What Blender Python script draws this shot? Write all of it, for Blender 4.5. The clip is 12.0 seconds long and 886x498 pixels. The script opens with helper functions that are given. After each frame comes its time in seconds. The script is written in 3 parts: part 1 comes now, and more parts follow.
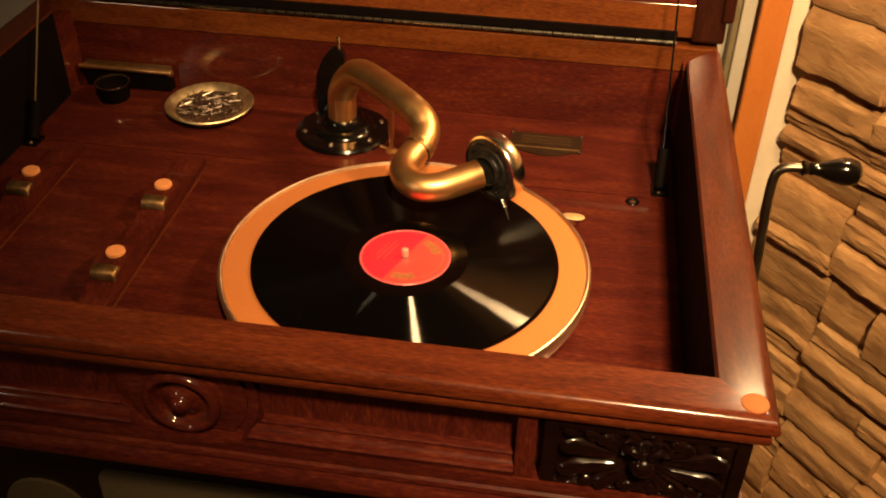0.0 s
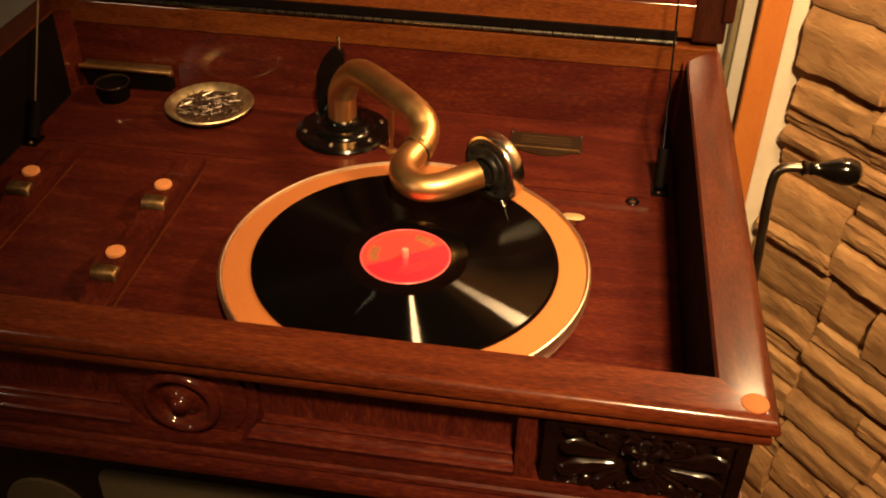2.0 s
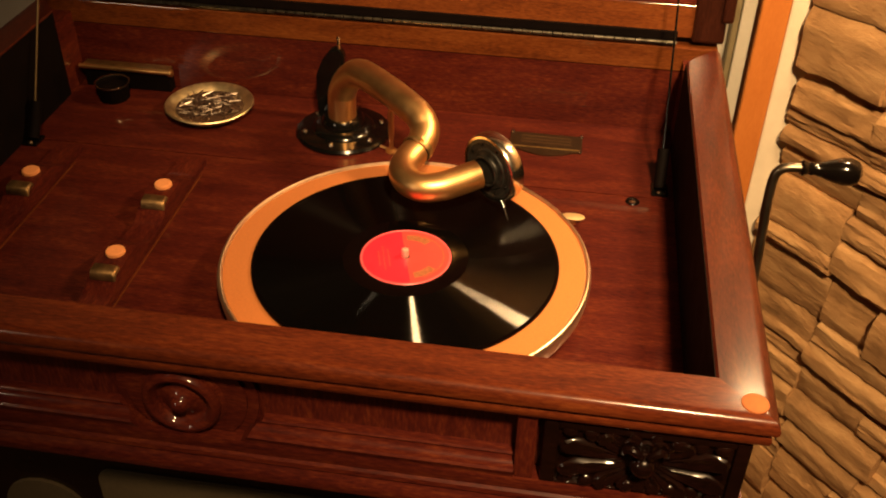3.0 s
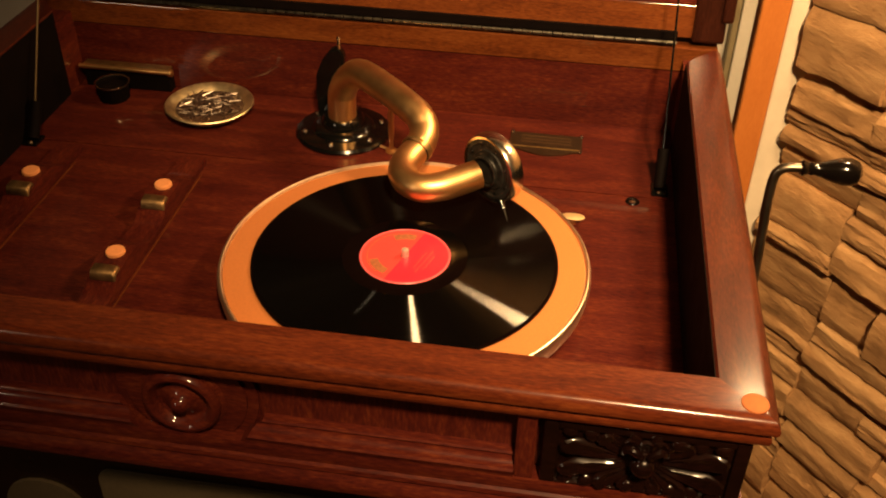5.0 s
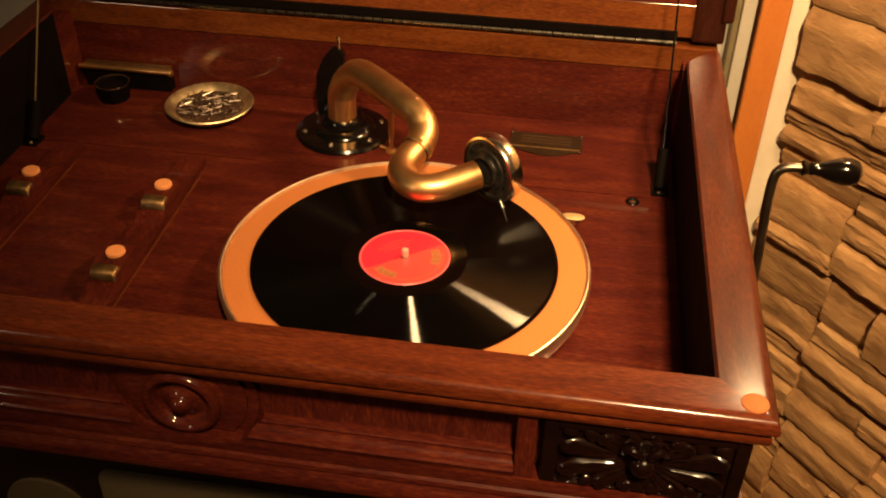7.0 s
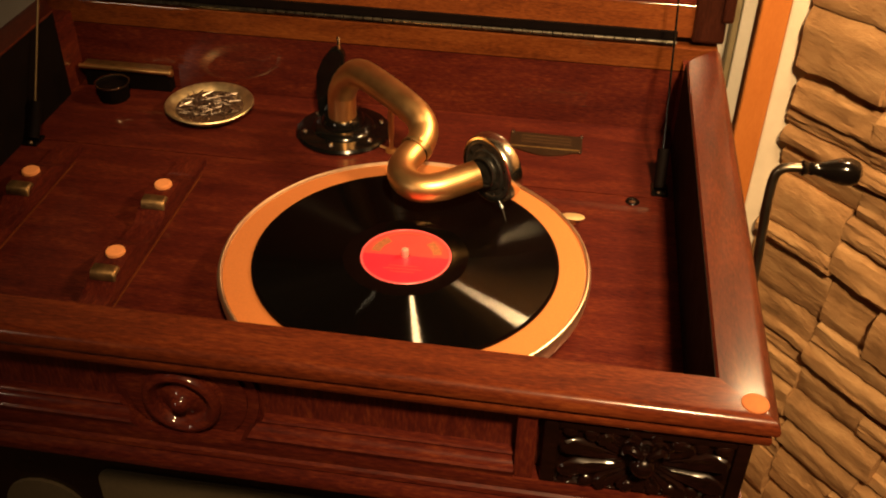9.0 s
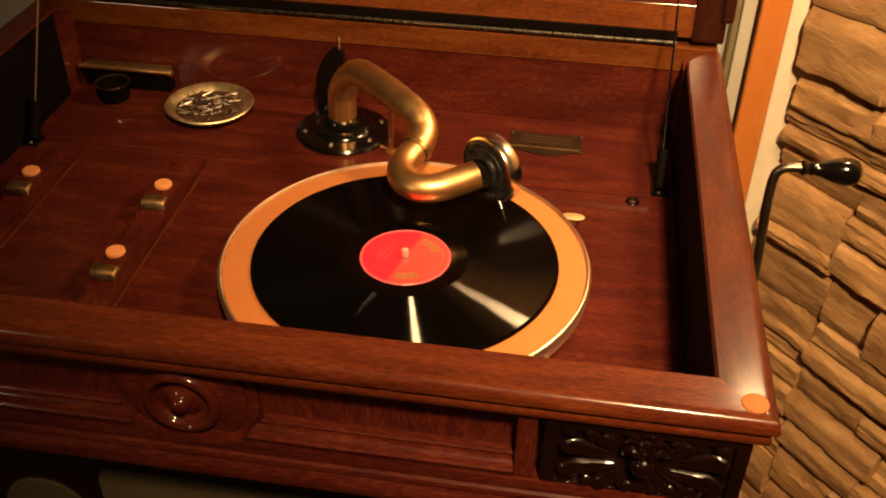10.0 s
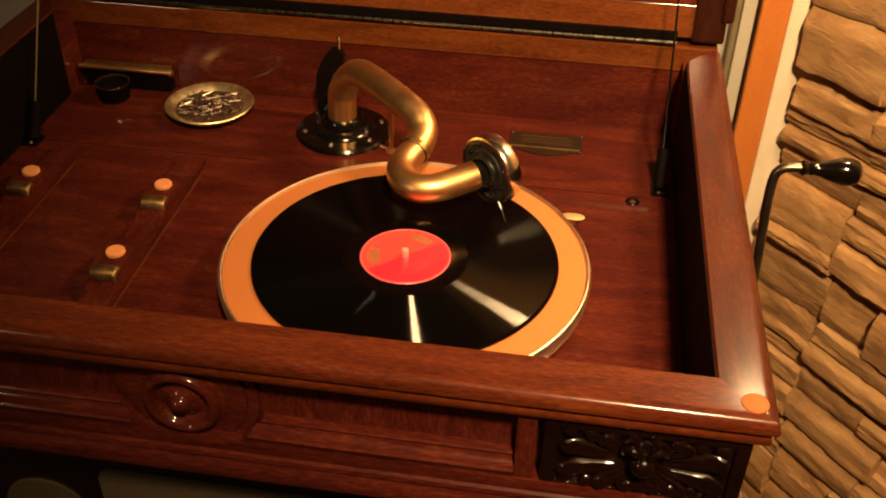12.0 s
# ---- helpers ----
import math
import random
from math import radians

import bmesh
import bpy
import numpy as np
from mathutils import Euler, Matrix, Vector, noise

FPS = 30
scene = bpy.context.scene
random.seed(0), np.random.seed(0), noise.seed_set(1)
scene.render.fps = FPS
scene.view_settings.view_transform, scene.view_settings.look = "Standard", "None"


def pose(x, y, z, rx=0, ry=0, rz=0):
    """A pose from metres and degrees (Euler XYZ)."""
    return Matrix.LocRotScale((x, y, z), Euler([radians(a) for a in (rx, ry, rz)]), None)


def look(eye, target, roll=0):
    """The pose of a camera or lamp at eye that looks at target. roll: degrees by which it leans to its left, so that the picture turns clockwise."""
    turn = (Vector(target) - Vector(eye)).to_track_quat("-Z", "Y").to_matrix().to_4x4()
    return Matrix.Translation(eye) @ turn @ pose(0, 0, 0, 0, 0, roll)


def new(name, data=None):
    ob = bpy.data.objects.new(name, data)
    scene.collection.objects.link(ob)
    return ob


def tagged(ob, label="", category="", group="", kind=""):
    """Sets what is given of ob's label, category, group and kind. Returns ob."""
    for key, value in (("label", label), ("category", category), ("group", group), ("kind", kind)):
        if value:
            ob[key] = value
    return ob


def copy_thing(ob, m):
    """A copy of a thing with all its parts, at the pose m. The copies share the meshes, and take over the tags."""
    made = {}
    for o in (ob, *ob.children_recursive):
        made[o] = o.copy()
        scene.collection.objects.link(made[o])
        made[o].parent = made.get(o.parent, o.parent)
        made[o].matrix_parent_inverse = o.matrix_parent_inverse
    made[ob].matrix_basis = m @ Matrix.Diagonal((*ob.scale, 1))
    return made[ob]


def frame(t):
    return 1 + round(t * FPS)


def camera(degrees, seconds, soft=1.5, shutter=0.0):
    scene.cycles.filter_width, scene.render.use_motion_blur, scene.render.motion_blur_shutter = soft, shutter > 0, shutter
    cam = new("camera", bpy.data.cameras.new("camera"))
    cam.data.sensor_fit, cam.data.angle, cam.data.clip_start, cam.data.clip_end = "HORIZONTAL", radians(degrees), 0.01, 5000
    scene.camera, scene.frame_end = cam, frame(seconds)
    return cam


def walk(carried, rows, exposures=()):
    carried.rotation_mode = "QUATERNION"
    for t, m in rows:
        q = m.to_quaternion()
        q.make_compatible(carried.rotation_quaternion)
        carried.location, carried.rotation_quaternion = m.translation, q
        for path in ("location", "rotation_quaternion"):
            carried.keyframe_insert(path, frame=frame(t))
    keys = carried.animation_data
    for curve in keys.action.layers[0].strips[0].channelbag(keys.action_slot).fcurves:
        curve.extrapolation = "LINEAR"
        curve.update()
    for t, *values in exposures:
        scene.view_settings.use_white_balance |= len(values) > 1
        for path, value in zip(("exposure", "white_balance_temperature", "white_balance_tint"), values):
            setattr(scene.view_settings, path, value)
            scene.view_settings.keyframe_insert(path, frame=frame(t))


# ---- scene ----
# The camera stands still. Origin: the turntable's axis at the motor board, x along the cabinet's front, y to its back.
cam = camera(48.42, 12.0, soft=2.0)
EYE = pose(0.1243, -0.6404, 0.5220, 53.442, -0.895, 8.905)
walk(cam, [(0.0, EYE), (12.0, EYE)], exposures=[(0.0, 0.0), (12.0, 0.0)])

# ---- light: warm lamps of the room, out of view ----
WARM = (1.0, 0.62, 0.29)


def lamp(name, at, watts, size, colour=WARM):
    data = bpy.data.lights.new(name, "POINT")
    data.energy, data.color, data.shadow_soft_size = watts, colour, size
    ob = new(name, data)
    ob.matrix_world = Matrix.Translation(at)
    return ob


def spot(name, at, target, watts, size, degrees):
    data = bpy.data.lights.new(name, "SPOT")
    data.energy, data.color, data.shadow_soft_size = watts, WARM, size
    data.spot_size, data.spot_blend = radians(degrees), 1.0
    ob = new(name, data)
    ob.matrix_world = look(at, target)
    return ob


# a ceiling spot over the viewer's shoulder, turned to the stone wall; a bulb above the lid's end; a far lamp
spot("ceiling_spot", (0.42, -1.08, 1.50), (0.43, 0.27, 0.08), 328, 0.085, 56)
lamp("bulb", (0.4205, 0.232, 0.55), 16.5, 0.045)
lamp("far_lamp", (-1.19, -1.40, 0.80), 12.0, 0.14, (1.0, 0.74, 0.47))

world = bpy.data.worlds.new("room_air")
scene.world = world
world.use_nodes = True
world.node_tree.nodes["Background"].inputs[0].default_value = (0.06, 0.035, 0.018, 1)
world.node_tree.nodes["Background"].inputs[1].default_value = 0.02


# ---- materials ----
def material(name):
    m = bpy.data.materials.new(name)
    m.use_nodes = True
    nt = m.node_tree
    return m, nt, nt.nodes["Principled BSDF"]


def node(nt, kind, **kw):
    n = nt.nodes.new(kind)
    for k, v in kw.items():
        n.inputs[k.replace("_", " ")].default_value = v
    return n


def ramp(nt, fac, stops):
    r = nt.nodes.new("ShaderNodeValToRGB")
    while len(r.color_ramp.elements) < len(stops):
        r.color_ramp.elements.new(0.5)
    for e, (p, c) in zip(r.color_ramp.elements, stops):
        e.position, e.color = p, (*c, 1)
    nt.links.new(fac, r.inputs["Fac"])
    return r.outputs["Color"]


def coords(nt, scale):
    tc = nt.nodes.new("ShaderNodeTexCoord")
    mp = nt.nodes.new("ShaderNodeMapping")
    mp.inputs["Scale"].default_value = scale
    nt.links.new(tc.outputs["Object"], mp.inputs["Vector"])
    return mp.outputs["Vector"]


def wood(name, dark, mid, light, axis, rough=0.38, coat=0.50, polish=0.08):
    """Lacquered wood, grain along axis (0 x, 1 y, 2 z)."""
    m, nt, b = material(name)
    along, across = 7.0, 42.0
    s = [across] * 3
    s[axis] = along
    n1 = node(nt, "ShaderNodeTexNoise", Scale=1.6, Detail=6.0, Roughness=0.6, Distortion=0.6)
    nt.links.new(coords(nt, s), n1.inputs["Vector"])
    s2 = [620.0] * 3
    s2[axis] = 130.0
    n2 = node(nt, "ShaderNodeTexNoise", Scale=1.0, Detail=3.0, Roughness=0.6)
    nt.links.new(coords(nt, s2), n2.inputs["Vector"])
    broad = nt.nodes.new("ShaderNodeMath")
    broad.operation = "MULTIPLY"
    nt.links.new(n1.outputs["Fac"], broad.inputs[0])
    broad.inputs[1].default_value = 0.52
    mix = nt.nodes.new("ShaderNodeMath")
    mix.operation = "MULTIPLY_ADD"
    nt.links.new(n2.outputs["Fac"], mix.inputs[0])
    mix.inputs[1].default_value = 0.54
    nt.links.new(broad.outputs[0], mix.inputs[2])
    col = ramp(nt, mix.outputs[0], [(0.36, dark), (0.55, mid), (0.75, light)])
    nt.links.new(col, b.inputs["Base Color"])
    n3 = node(nt, "ShaderNodeTexNoise", Scale=7.0, Detail=4.0, Roughness=0.6)
    nt.links.new(coords(nt, (1, 1, 1)), n3.inputs["Vector"])
    mr = nt.nodes.new("ShaderNodeMapRange")
    mr.inputs["To Min"].default_value, mr.inputs["To Max"].default_value = rough - 0.07, rough + 0.13
    nt.links.new(n3.outputs["Fac"], mr.inputs["Value"])
    nt.links.new(mr.outputs["Result"], b.inputs["Roughness"])
    b.inputs["Coat Weight"].default_value, b.inputs["Coat Roughness"].default_value = coat, polish
    b.inputs["Specular IOR Level"].default_value = 0.07
    bump = node(nt, "ShaderNodeBump", Strength=0.015, Distance=0.0006)
    nt.links.new(n2.outputs["Fac"], bump.inputs["Height"])
    nt.links.new(bump.outputs["Normal"], b.inputs["Normal"])
    return m


MD, MM, ML = (0.028, 0.0044, 0.0044), (0.072, 0.0115, 0.0068), (0.142, 0.0310, 0.0108)
WOOD_X = wood("mahogany_along_x", MD, MM, ML, 0)
WOOD_Y = wood("mahogany_along_y", MD, MM, ML, 1)
WOOD_Z = wood("mahogany_along_z", MD, MM, ML, 2)
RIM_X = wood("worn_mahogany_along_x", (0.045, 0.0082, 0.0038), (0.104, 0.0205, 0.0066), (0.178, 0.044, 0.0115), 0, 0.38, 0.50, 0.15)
# side rims: darker copy of the rim wood, shade put into its colour
RIM_Y_SHADED = wood("shaded_worn_mahogany_along_y", (0.028, 0.0052, 0.0030), (0.060, 0.0110, 0.0048), (0.106, 0.0235, 0.0080), 1, 0.38, 0.48, 0.17)
# lid sides: mahogany darkened, their shade is put into the colour
WOOD_SHADE = wood("shaded_mahogany", (0.012, 0.003, 0.0016), (0.024, 0.006, 0.003), (0.04, 0.010, 0.005), 2)
# lighter copy of the mahogany: light on the rails put into the colour
WOOD_LIT = wood("lit_mahogany", (0.056, 0.0125, 0.0036), (0.120, 0.032, 0.0075), (0.190, 0.062, 0.014), 0)
WOOD_DARK = wood("ebonised_carving", (0.0034, 0.0013, 0.0010), (0.0070, 0.0023, 0.0016), (0.012, 0.0036, 0.0026), 0, 0.24, 1.0)
WOOD_DARK.node_tree.nodes["Principled BSDF"].inputs["Specular IOR Level"].default_value = 0.15
JAMB = wood("pine_jamb", (0.42, 0.140, 0.030), (0.46, 0.158, 0.036), (0.50, 0.178, 0.042), 2, 0.45, 0.1)


def plain(name, colour, rough, metal=0.0, spots=0.12, scale=60.0, bump=0.0, coat=0.0):
    """A surface with slight mottling of tone and gloss."""
    m, nt, b = material(name)
    n = node(nt, "ShaderNodeTexNoise", Scale=scale, Detail=5.0, Roughness=0.65)
    nt.links.new(coords(nt, (1, 1, 1)), n.inputs["Vector"])
    lo, hi = [c * (1 - spots) for c in colour], [min(1, c * (1 + spots)) for c in colour]
    nt.links.new(ramp(nt, n.outputs["Fac"], [(0.32, lo), (0.68, hi)]), b.inputs["Base Color"])
    mr = nt.nodes.new("ShaderNodeMapRange")
    mr.inputs["To Min"].default_value, mr.inputs["To Max"].default_value = max(0.02, rough * 0.75), min(1, rough * 1.25)
    nt.links.new(n.outputs["Fac"], mr.inputs["Value"])
    nt.links.new(mr.outputs["Result"], b.inputs["Roughness"])
    b.inputs["Metallic"].default_value = metal
    b.inputs["Coat Weight"].default_value = coat
    if bump:
        bp = node(nt, "ShaderNodeBump", Strength=bump, Distance=0.0008)
        nt.links.new(n.outputs["Fac"], bp.inputs["Height"])
        nt.links.new(bp.outputs["Normal"], b.inputs["Normal"])
    return m


BRASS = plain("aged_gilt_brass", (0.82, 0.49, 0.20), 0.39, 1.0, 0.09, 30.0)
BRASS_DULL = plain("dull_brass", (0.50, 0.36, 0.15), 0.42, 1.0, 0.25, 80.0)
NICKEL = plain("worn_nickel", (0.66, 0.60, 0.48), 0.22, 1.0, 0.12, 90.0)
BLACK = plain("black_japanned_metal", (0.003, 0.003, 0.0026), 0.14, 0.0, 0.3, 50.0)
BLACK_PITTED = plain("pitted_black_metal", (0.022, 0.021, 0.018), 0.38, 0.3, 0.6, 160.0, 0.7)
HINGE = plain("tarnished_nickel", (0.16, 0.145, 0.115), 0.30, 1.0, 0.35, 200.0)
SPINDLE = plain("bright_nickel", (0.85, 0.80, 0.70), 0.55, 1.0, 0.05, 90.0)
GILT = plain("gilt_rim", (0.74, 0.56, 0.38), 0.42, 1.0, 0.08, 60.0)
CLIP = plain("tarnished_clip", (0.30, 0.19, 0.085), 0.48, 1.0, 0.3, 120.0)
DISH = plain("pale_brass", (0.80, 0.65, 0.38), 0.45, 1.0, 0.2, 70.0)
LEATHER = plain("orange_leather", (0.42, 0.13, 0.036), 0.8, 0.0, 0.12, 300.0, 0.3)
FELT = plain("tan_felt", (0.54, 0.185, 0.045), 0.95, 0.0, 0.07, 420.0, 0.25)
PAD = plain("felt_pad", (0.74, 0.30, 0.105), 0.95, 0.0, 0.08, 400.0, 0.3)
# beige cloth, darkened: the rail's shade is put into its colour
SHADED_CLOTH = plain("grille_cloth", (0.085, 0.062, 0.030), 0.95, 0.0, 0.18, 500.0, 0.4)
WHITE = plain("cream_paint", (0.72, 0.64, 0.50), 0.6, 0.0, 0.07, 18.0, 0.12)
GREY = plain("grey_paint", (0.42, 0.40, 0.34), 0.55, 0.0, 0.08, 14.0)
PLASTER = plain("beige_plaster", (0.52, 0.46, 0.36), 0.9, 0.0, 0.08, 9.0, 0.25)
# matt black for small fittings, and for the painted shade inside the well
MATT_BLACK = plain("matt_black", (0.0028, 0.0013, 0.0010), 0.75, 0.0, 0.3, 40.0)
MATT_BLACK.node_tree.nodes["Principled BSDF"].inputs["Specular IOR Level"].default_value = 0.08
# for unseen room surfaces, chosen dark to hold down bounced light
UNSEEN_DARK = wood("unseen_dark_wood", (0.020, 0.009, 0.005), (0.045, 0.020, 0.010), (0.07, 0.03, 0.015), 2, 0.5, 0.0)
FLOORING = wood("oak_floor", (0.10, 0.05, 0.02), (0.17, 0.085, 0.035), (0.23, 0.12, 0.055), 0, 0.45, 0.1)
MORTAR = plain("dark_mortar", (0.10, 0.065, 0.038), 0.95, 0.0, 0.25, 30.0, 0.5)
PLATE = plain("dark_bronze_plate", (0.05, 0.028, 0.014), 0.35, 0.6, 0.3, 120.0, 0.2)


def stone_material():
    m, nt, b = material("sand_coloured_stone")
    info = nt.nodes.new("ShaderNodeObjectInfo")
    v = coords(nt, (1.0, 1.0, 4.2))
    add = nt.nodes.new("ShaderNodeVectorMath")
    add.operation = "MULTIPLY_ADD"
    add.inputs[1].default_value = (1, 1, 1)
    nt.links.new(v, add.inputs[0])
    sc = nt.nodes.new("ShaderNodeVectorMath")
    sc.operation = "SCALE"
    sc.inputs[0].default_value = (7, 5, 9)
    nt.links.new(info.outputs["Random"], sc.inputs["Scale"])
    nt.links.new(sc.outputs["Vector"], add.inputs[2])
    n1 = node(nt, "ShaderNodeTexNoise", Scale=7.0, Detail=7.0, Roughness=0.62, Distortion=0.8)
    n2 = node(nt, "ShaderNodeTexNoise", Scale=55.0, Detail=6.0, Roughness=0.7)
    nt.links.new(add.outputs["Vector"], n1.inputs["Vector"])
    nt.links.new(add.outputs["Vector"], n2.inputs["Vector"])
    mx = nt.nodes.new("ShaderNodeMath")
    mx.operation = "MULTIPLY_ADD"
    nt.links.new(n2.outputs["Fac"], mx.inputs[0])
    mx.inputs[1].default_value = 0.35
    nt.links.new(n1.outputs["Fac"], mx.inputs[2])
    col = ramp(nt, mx.outputs[0], [(0.42, (0.17, 0.086, 0.030)), (0.66, (0.37, 0.205, 0.082)), (0.92, (0.54, 0.335, 0.150))])
    hsv = node(nt, "ShaderNodeHueSaturation")
    mr = nt.nodes.new("ShaderNodeMapRange")
    mr.inputs["To Min"].default_value, mr.inputs["To Max"].default_value = 0.82, 1.12
    nt.links.new(info.outputs["Random"], mr.inputs["Value"])
    nt.links.new(mr.outputs["Result"], hsv.inputs["Value"])
    nt.links.new(col, hsv.inputs["Color"])
    nt.links.new(hsv.outputs["Color"], b.inputs["Base Color"])
    b.inputs["Roughness"].default_value = 0.9
    bp = node(nt, "ShaderNodeBump", Strength=0.7, Distance=0.006)
    nt.links.new(mx.outputs[0], bp.inputs["Height"])
    nt.links.new(bp.outputs["Normal"], b.inputs["Normal"])
    return m


STONE = stone_material()


def groove_material():
    """Shellac cut by circular grooves: flat lands and two slanting groove walls, each glossy along the radius."""
    m, nt, b = material("grooved_shellac")
    nt.nodes.remove(b)
    out = nt.nodes["Material Output"]
    tc = nt.nodes.new("ShaderNodeTexCoord")
    flat = nt.nodes.new("ShaderNodeVectorMath")
    flat.operation = "MULTIPLY"
    flat.inputs[1].default_value = (1, 1, 0)
    nt.links.new(tc.outputs["Object"], flat.inputs[0])
    unit = nt.nodes.new("ShaderNodeVectorMath")
    unit.operation = "NORMALIZE"
    nt.links.new(flat.outputs["Vector"], unit.inputs[0])
    dist = nt.nodes.new("ShaderNodeVectorMath")
    dist.operation = "LENGTH"
    nt.links.new(flat.outputs["Vector"], dist.inputs[0])
    n = node(nt, "ShaderNodeTexNoise", Scale=420.0, Detail=5.0, Roughness=0.7)
    n.noise_dimensions = "1D"
    nt.links.new(dist.outputs["Value"], n.inputs["W"])
    mr = nt.nodes.new("ShaderNodeMapRange")
    mr.inputs["From Min"].default_value, mr.inputs["From Max"].default_value = 0.3, 0.7
    mr.inputs["To Min"].default_value, mr.inputs["To Max"].default_value = 0.085, 0.185
    nt.links.new(n.outputs["Fac"], mr.inputs["Value"])
    tg = nt.nodes.new("ShaderNodeTangent")
    tg.direction_type, tg.axis = "RADIAL", "Z"

    def lobe(slope):
        p = nt.nodes.new("ShaderNodeBsdfAnisotropic")
        p.inputs["Color"].default_value = (0.050, 0.0495, 0.047, 1)
        p.inputs["Anisotropy"].default_value, p.inputs["Rotation"].default_value = 0.76, 0.0
        nt.links.new(mr.outputs["Result"], p.inputs["Roughness"])
        nt.links.new(tg.outputs["Tangent"], p.inputs["Tangent"])
        if slope:
            sc = nt.nodes.new("ShaderNodeVectorMath")
            sc.operation = "MULTIPLY_ADD"
            nt.links.new(unit.outputs["Vector"], sc.inputs[0])
            sc.inputs[1].default_value, sc.inputs[2].default_value = (slope, slope, slope), (0, 0, 1)
            nm = nt.nodes.new("ShaderNodeVectorMath")
            nm.operation = "NORMALIZE"
            nt.links.new(sc.outputs["Vector"], nm.inputs[0])
            vt = nt.nodes.new("ShaderNodeVectorTransform")
            vt.vector_type, vt.convert_from, vt.convert_to = "NORMAL", "OBJECT", "WORLD"
            nt.links.new(nm.outputs["Vector"], vt.inputs[0])
            nt.links.new(vt.outputs[0], p.inputs["Normal"])
        return p.outputs[0]

    def mixed(a, c, fac):
        x = nt.nodes.new("ShaderNodeMixShader")
        x.inputs[0].default_value = fac
        nt.links.new(a, x.inputs[1])
        nt.links.new(c, x.inputs[2])
        return x.outputs[0]
    walls = mixed(mixed(lobe(0.82), lobe(1.0), 0.5), lobe(1.38), 0.34)
    floors = mixed(lobe(0.27), lobe(0.40), 0.5)
    both = mixed(walls, floors, 0.55)
    gloss = mixed(both, lobe(0.0), 0.08)
    pitch = nt.nodes.new("ShaderNodeBsdfDiffuse")
    pitch.inputs["Color"].default_value = (0.0012, 0.0011, 0.001, 1)
    add = nt.nodes.new("ShaderNodeAddShader")
    nt.links.new(gloss, add.inputs[0])
    nt.links.new(pitch.outputs[0], add.inputs[1])
    nt.links.new(add.outputs[0], out.inputs["Surface"])
    return m


GROOVES = groove_material()
SHELLAC = plain("smooth_shellac", (0.0015, 0.0014, 0.0012), 0.10, 0.0, 0.2, 80.0)
SHELLAC.node_tree.nodes["Principled BSDF"].inputs["Specular IOR Level"].default_value = 0.28
LABEL = plain("red_paper_label", (0.82, 0.026, 0.055), 0.34, 0.0, 0.06, 120.0)
# paler red: the highlight on the label's rim is put into the colour
LABEL_EDGE = plain("label_edge_highlight", (0.85, 0.13, 0.15), 0.34, 0.0, 0.06, 120.0)
LABEL_B = plain("printed_red_label", (0.68, 0.066, 0.060), 0.38, 0.0, 0.08, 120.0)
PRINT = plain("olive_gold_print", (0.42, 0.15, 0.065), 0.45, 0.2, 0.25, 300.0)
NEEDLE = plain("steel_needles", (0.46, 0.38, 0.31), 0.36, 1.0, 0.1, 200.0)
DIRT = plain("used_needle_bed", (0.07, 0.035, 0.018), 0.6, 0.2, 0.5, 300.0, 0.8)


# ---- mesh helpers ----
def smooth(me, angle=0.6):
    me.polygons.foreach_set("use_smooth", [True] * len(me.polygons))
    me.update()
    me.set_sharp_from_angle(angle=angle)


def part(name, bm, mat, parent=None, label=""):
    me = bpy.data.meshes.new(name)
    boxy = bm.faces.layers.int.get("boxy")
    if boxy:
        bm.faces.layers.int.remove(boxy)
    bmesh.ops.recalc_face_normals(bm, faces=bm.faces)
    bm.to_mesh(me)
    bm.free()
    me.materials.append(mat)
    smooth(me, 0.2 if boxy else 0.6)
    ob = new(name, me)
    ob.parent = parent
    return tagged(ob, label)


def empty(name, at, label, category, group="", kind=""):
    ob = new(name)
    ob.location = at
    return tagged(ob, label, category, group, kind)


def block(x0, x1, y0, y1, z0, z1, bevel=0.0, seg=2, bm=None, turn=None):
    out = bm or bmesh.new()
    b = bmesh.new()
    bmesh.ops.create_cube(b, size=1)
    for v in b.verts:
        v.co = Vector(((x0 + x1) / 2 + v.co.x * (x1 - x0), (y0 + y1) / 2 + v.co.y * (y1 - y0), (z0 + z1) / 2 + v.co.z * (z1 - z0)))
    if bevel:
        bmesh.ops.bevel(b, geom=b.edges[:], offset=bevel, segments=seg, profile=0.5, affect="EDGES")
    if turn:
        b.transform(turn)
    merge(out, b)
    if not out.faces.layers.int.get("boxy"):
        out.faces.layers.int.new("boxy")
    return out


def merge(out, b):
    idx = {v: out.verts.new(v.co) for v in b.verts}
    for f in b.faces:
        out.faces.new([idx[v] for v in f.verts])
    b.free()
    return out


def lathe(profile, n=48, bm=None, m=None):
    """Turns (radius, height) points round z."""
    b = bmesh.new()
    rings = []
    for r, z in profile:
        if r < 1e-6:
            rings.append([b.verts.new((0, 0, z))])
        else:
            rings.append([b.verts.new((r * math.cos(2 * math.pi * i / n), r * math.sin(2 * math.pi * i / n), z)) for i in range(n)])
    for a, c in zip(rings, rings[1:]):
        for i in range(n):
            j = (i + 1) % n
            if len(a) == 1 and len(c) > 1:
                b.faces.new((a[0], c[j], c[i]))
            elif len(c) == 1 and len(a) > 1:
                b.faces.new((a[i], a[j], c[0]))
            elif len(a) > 1:
                b.faces.new((a[i], a[j], c[j], c[i]))
    if m:
        b.transform(m)
    return merge(bm, b) if bm else b


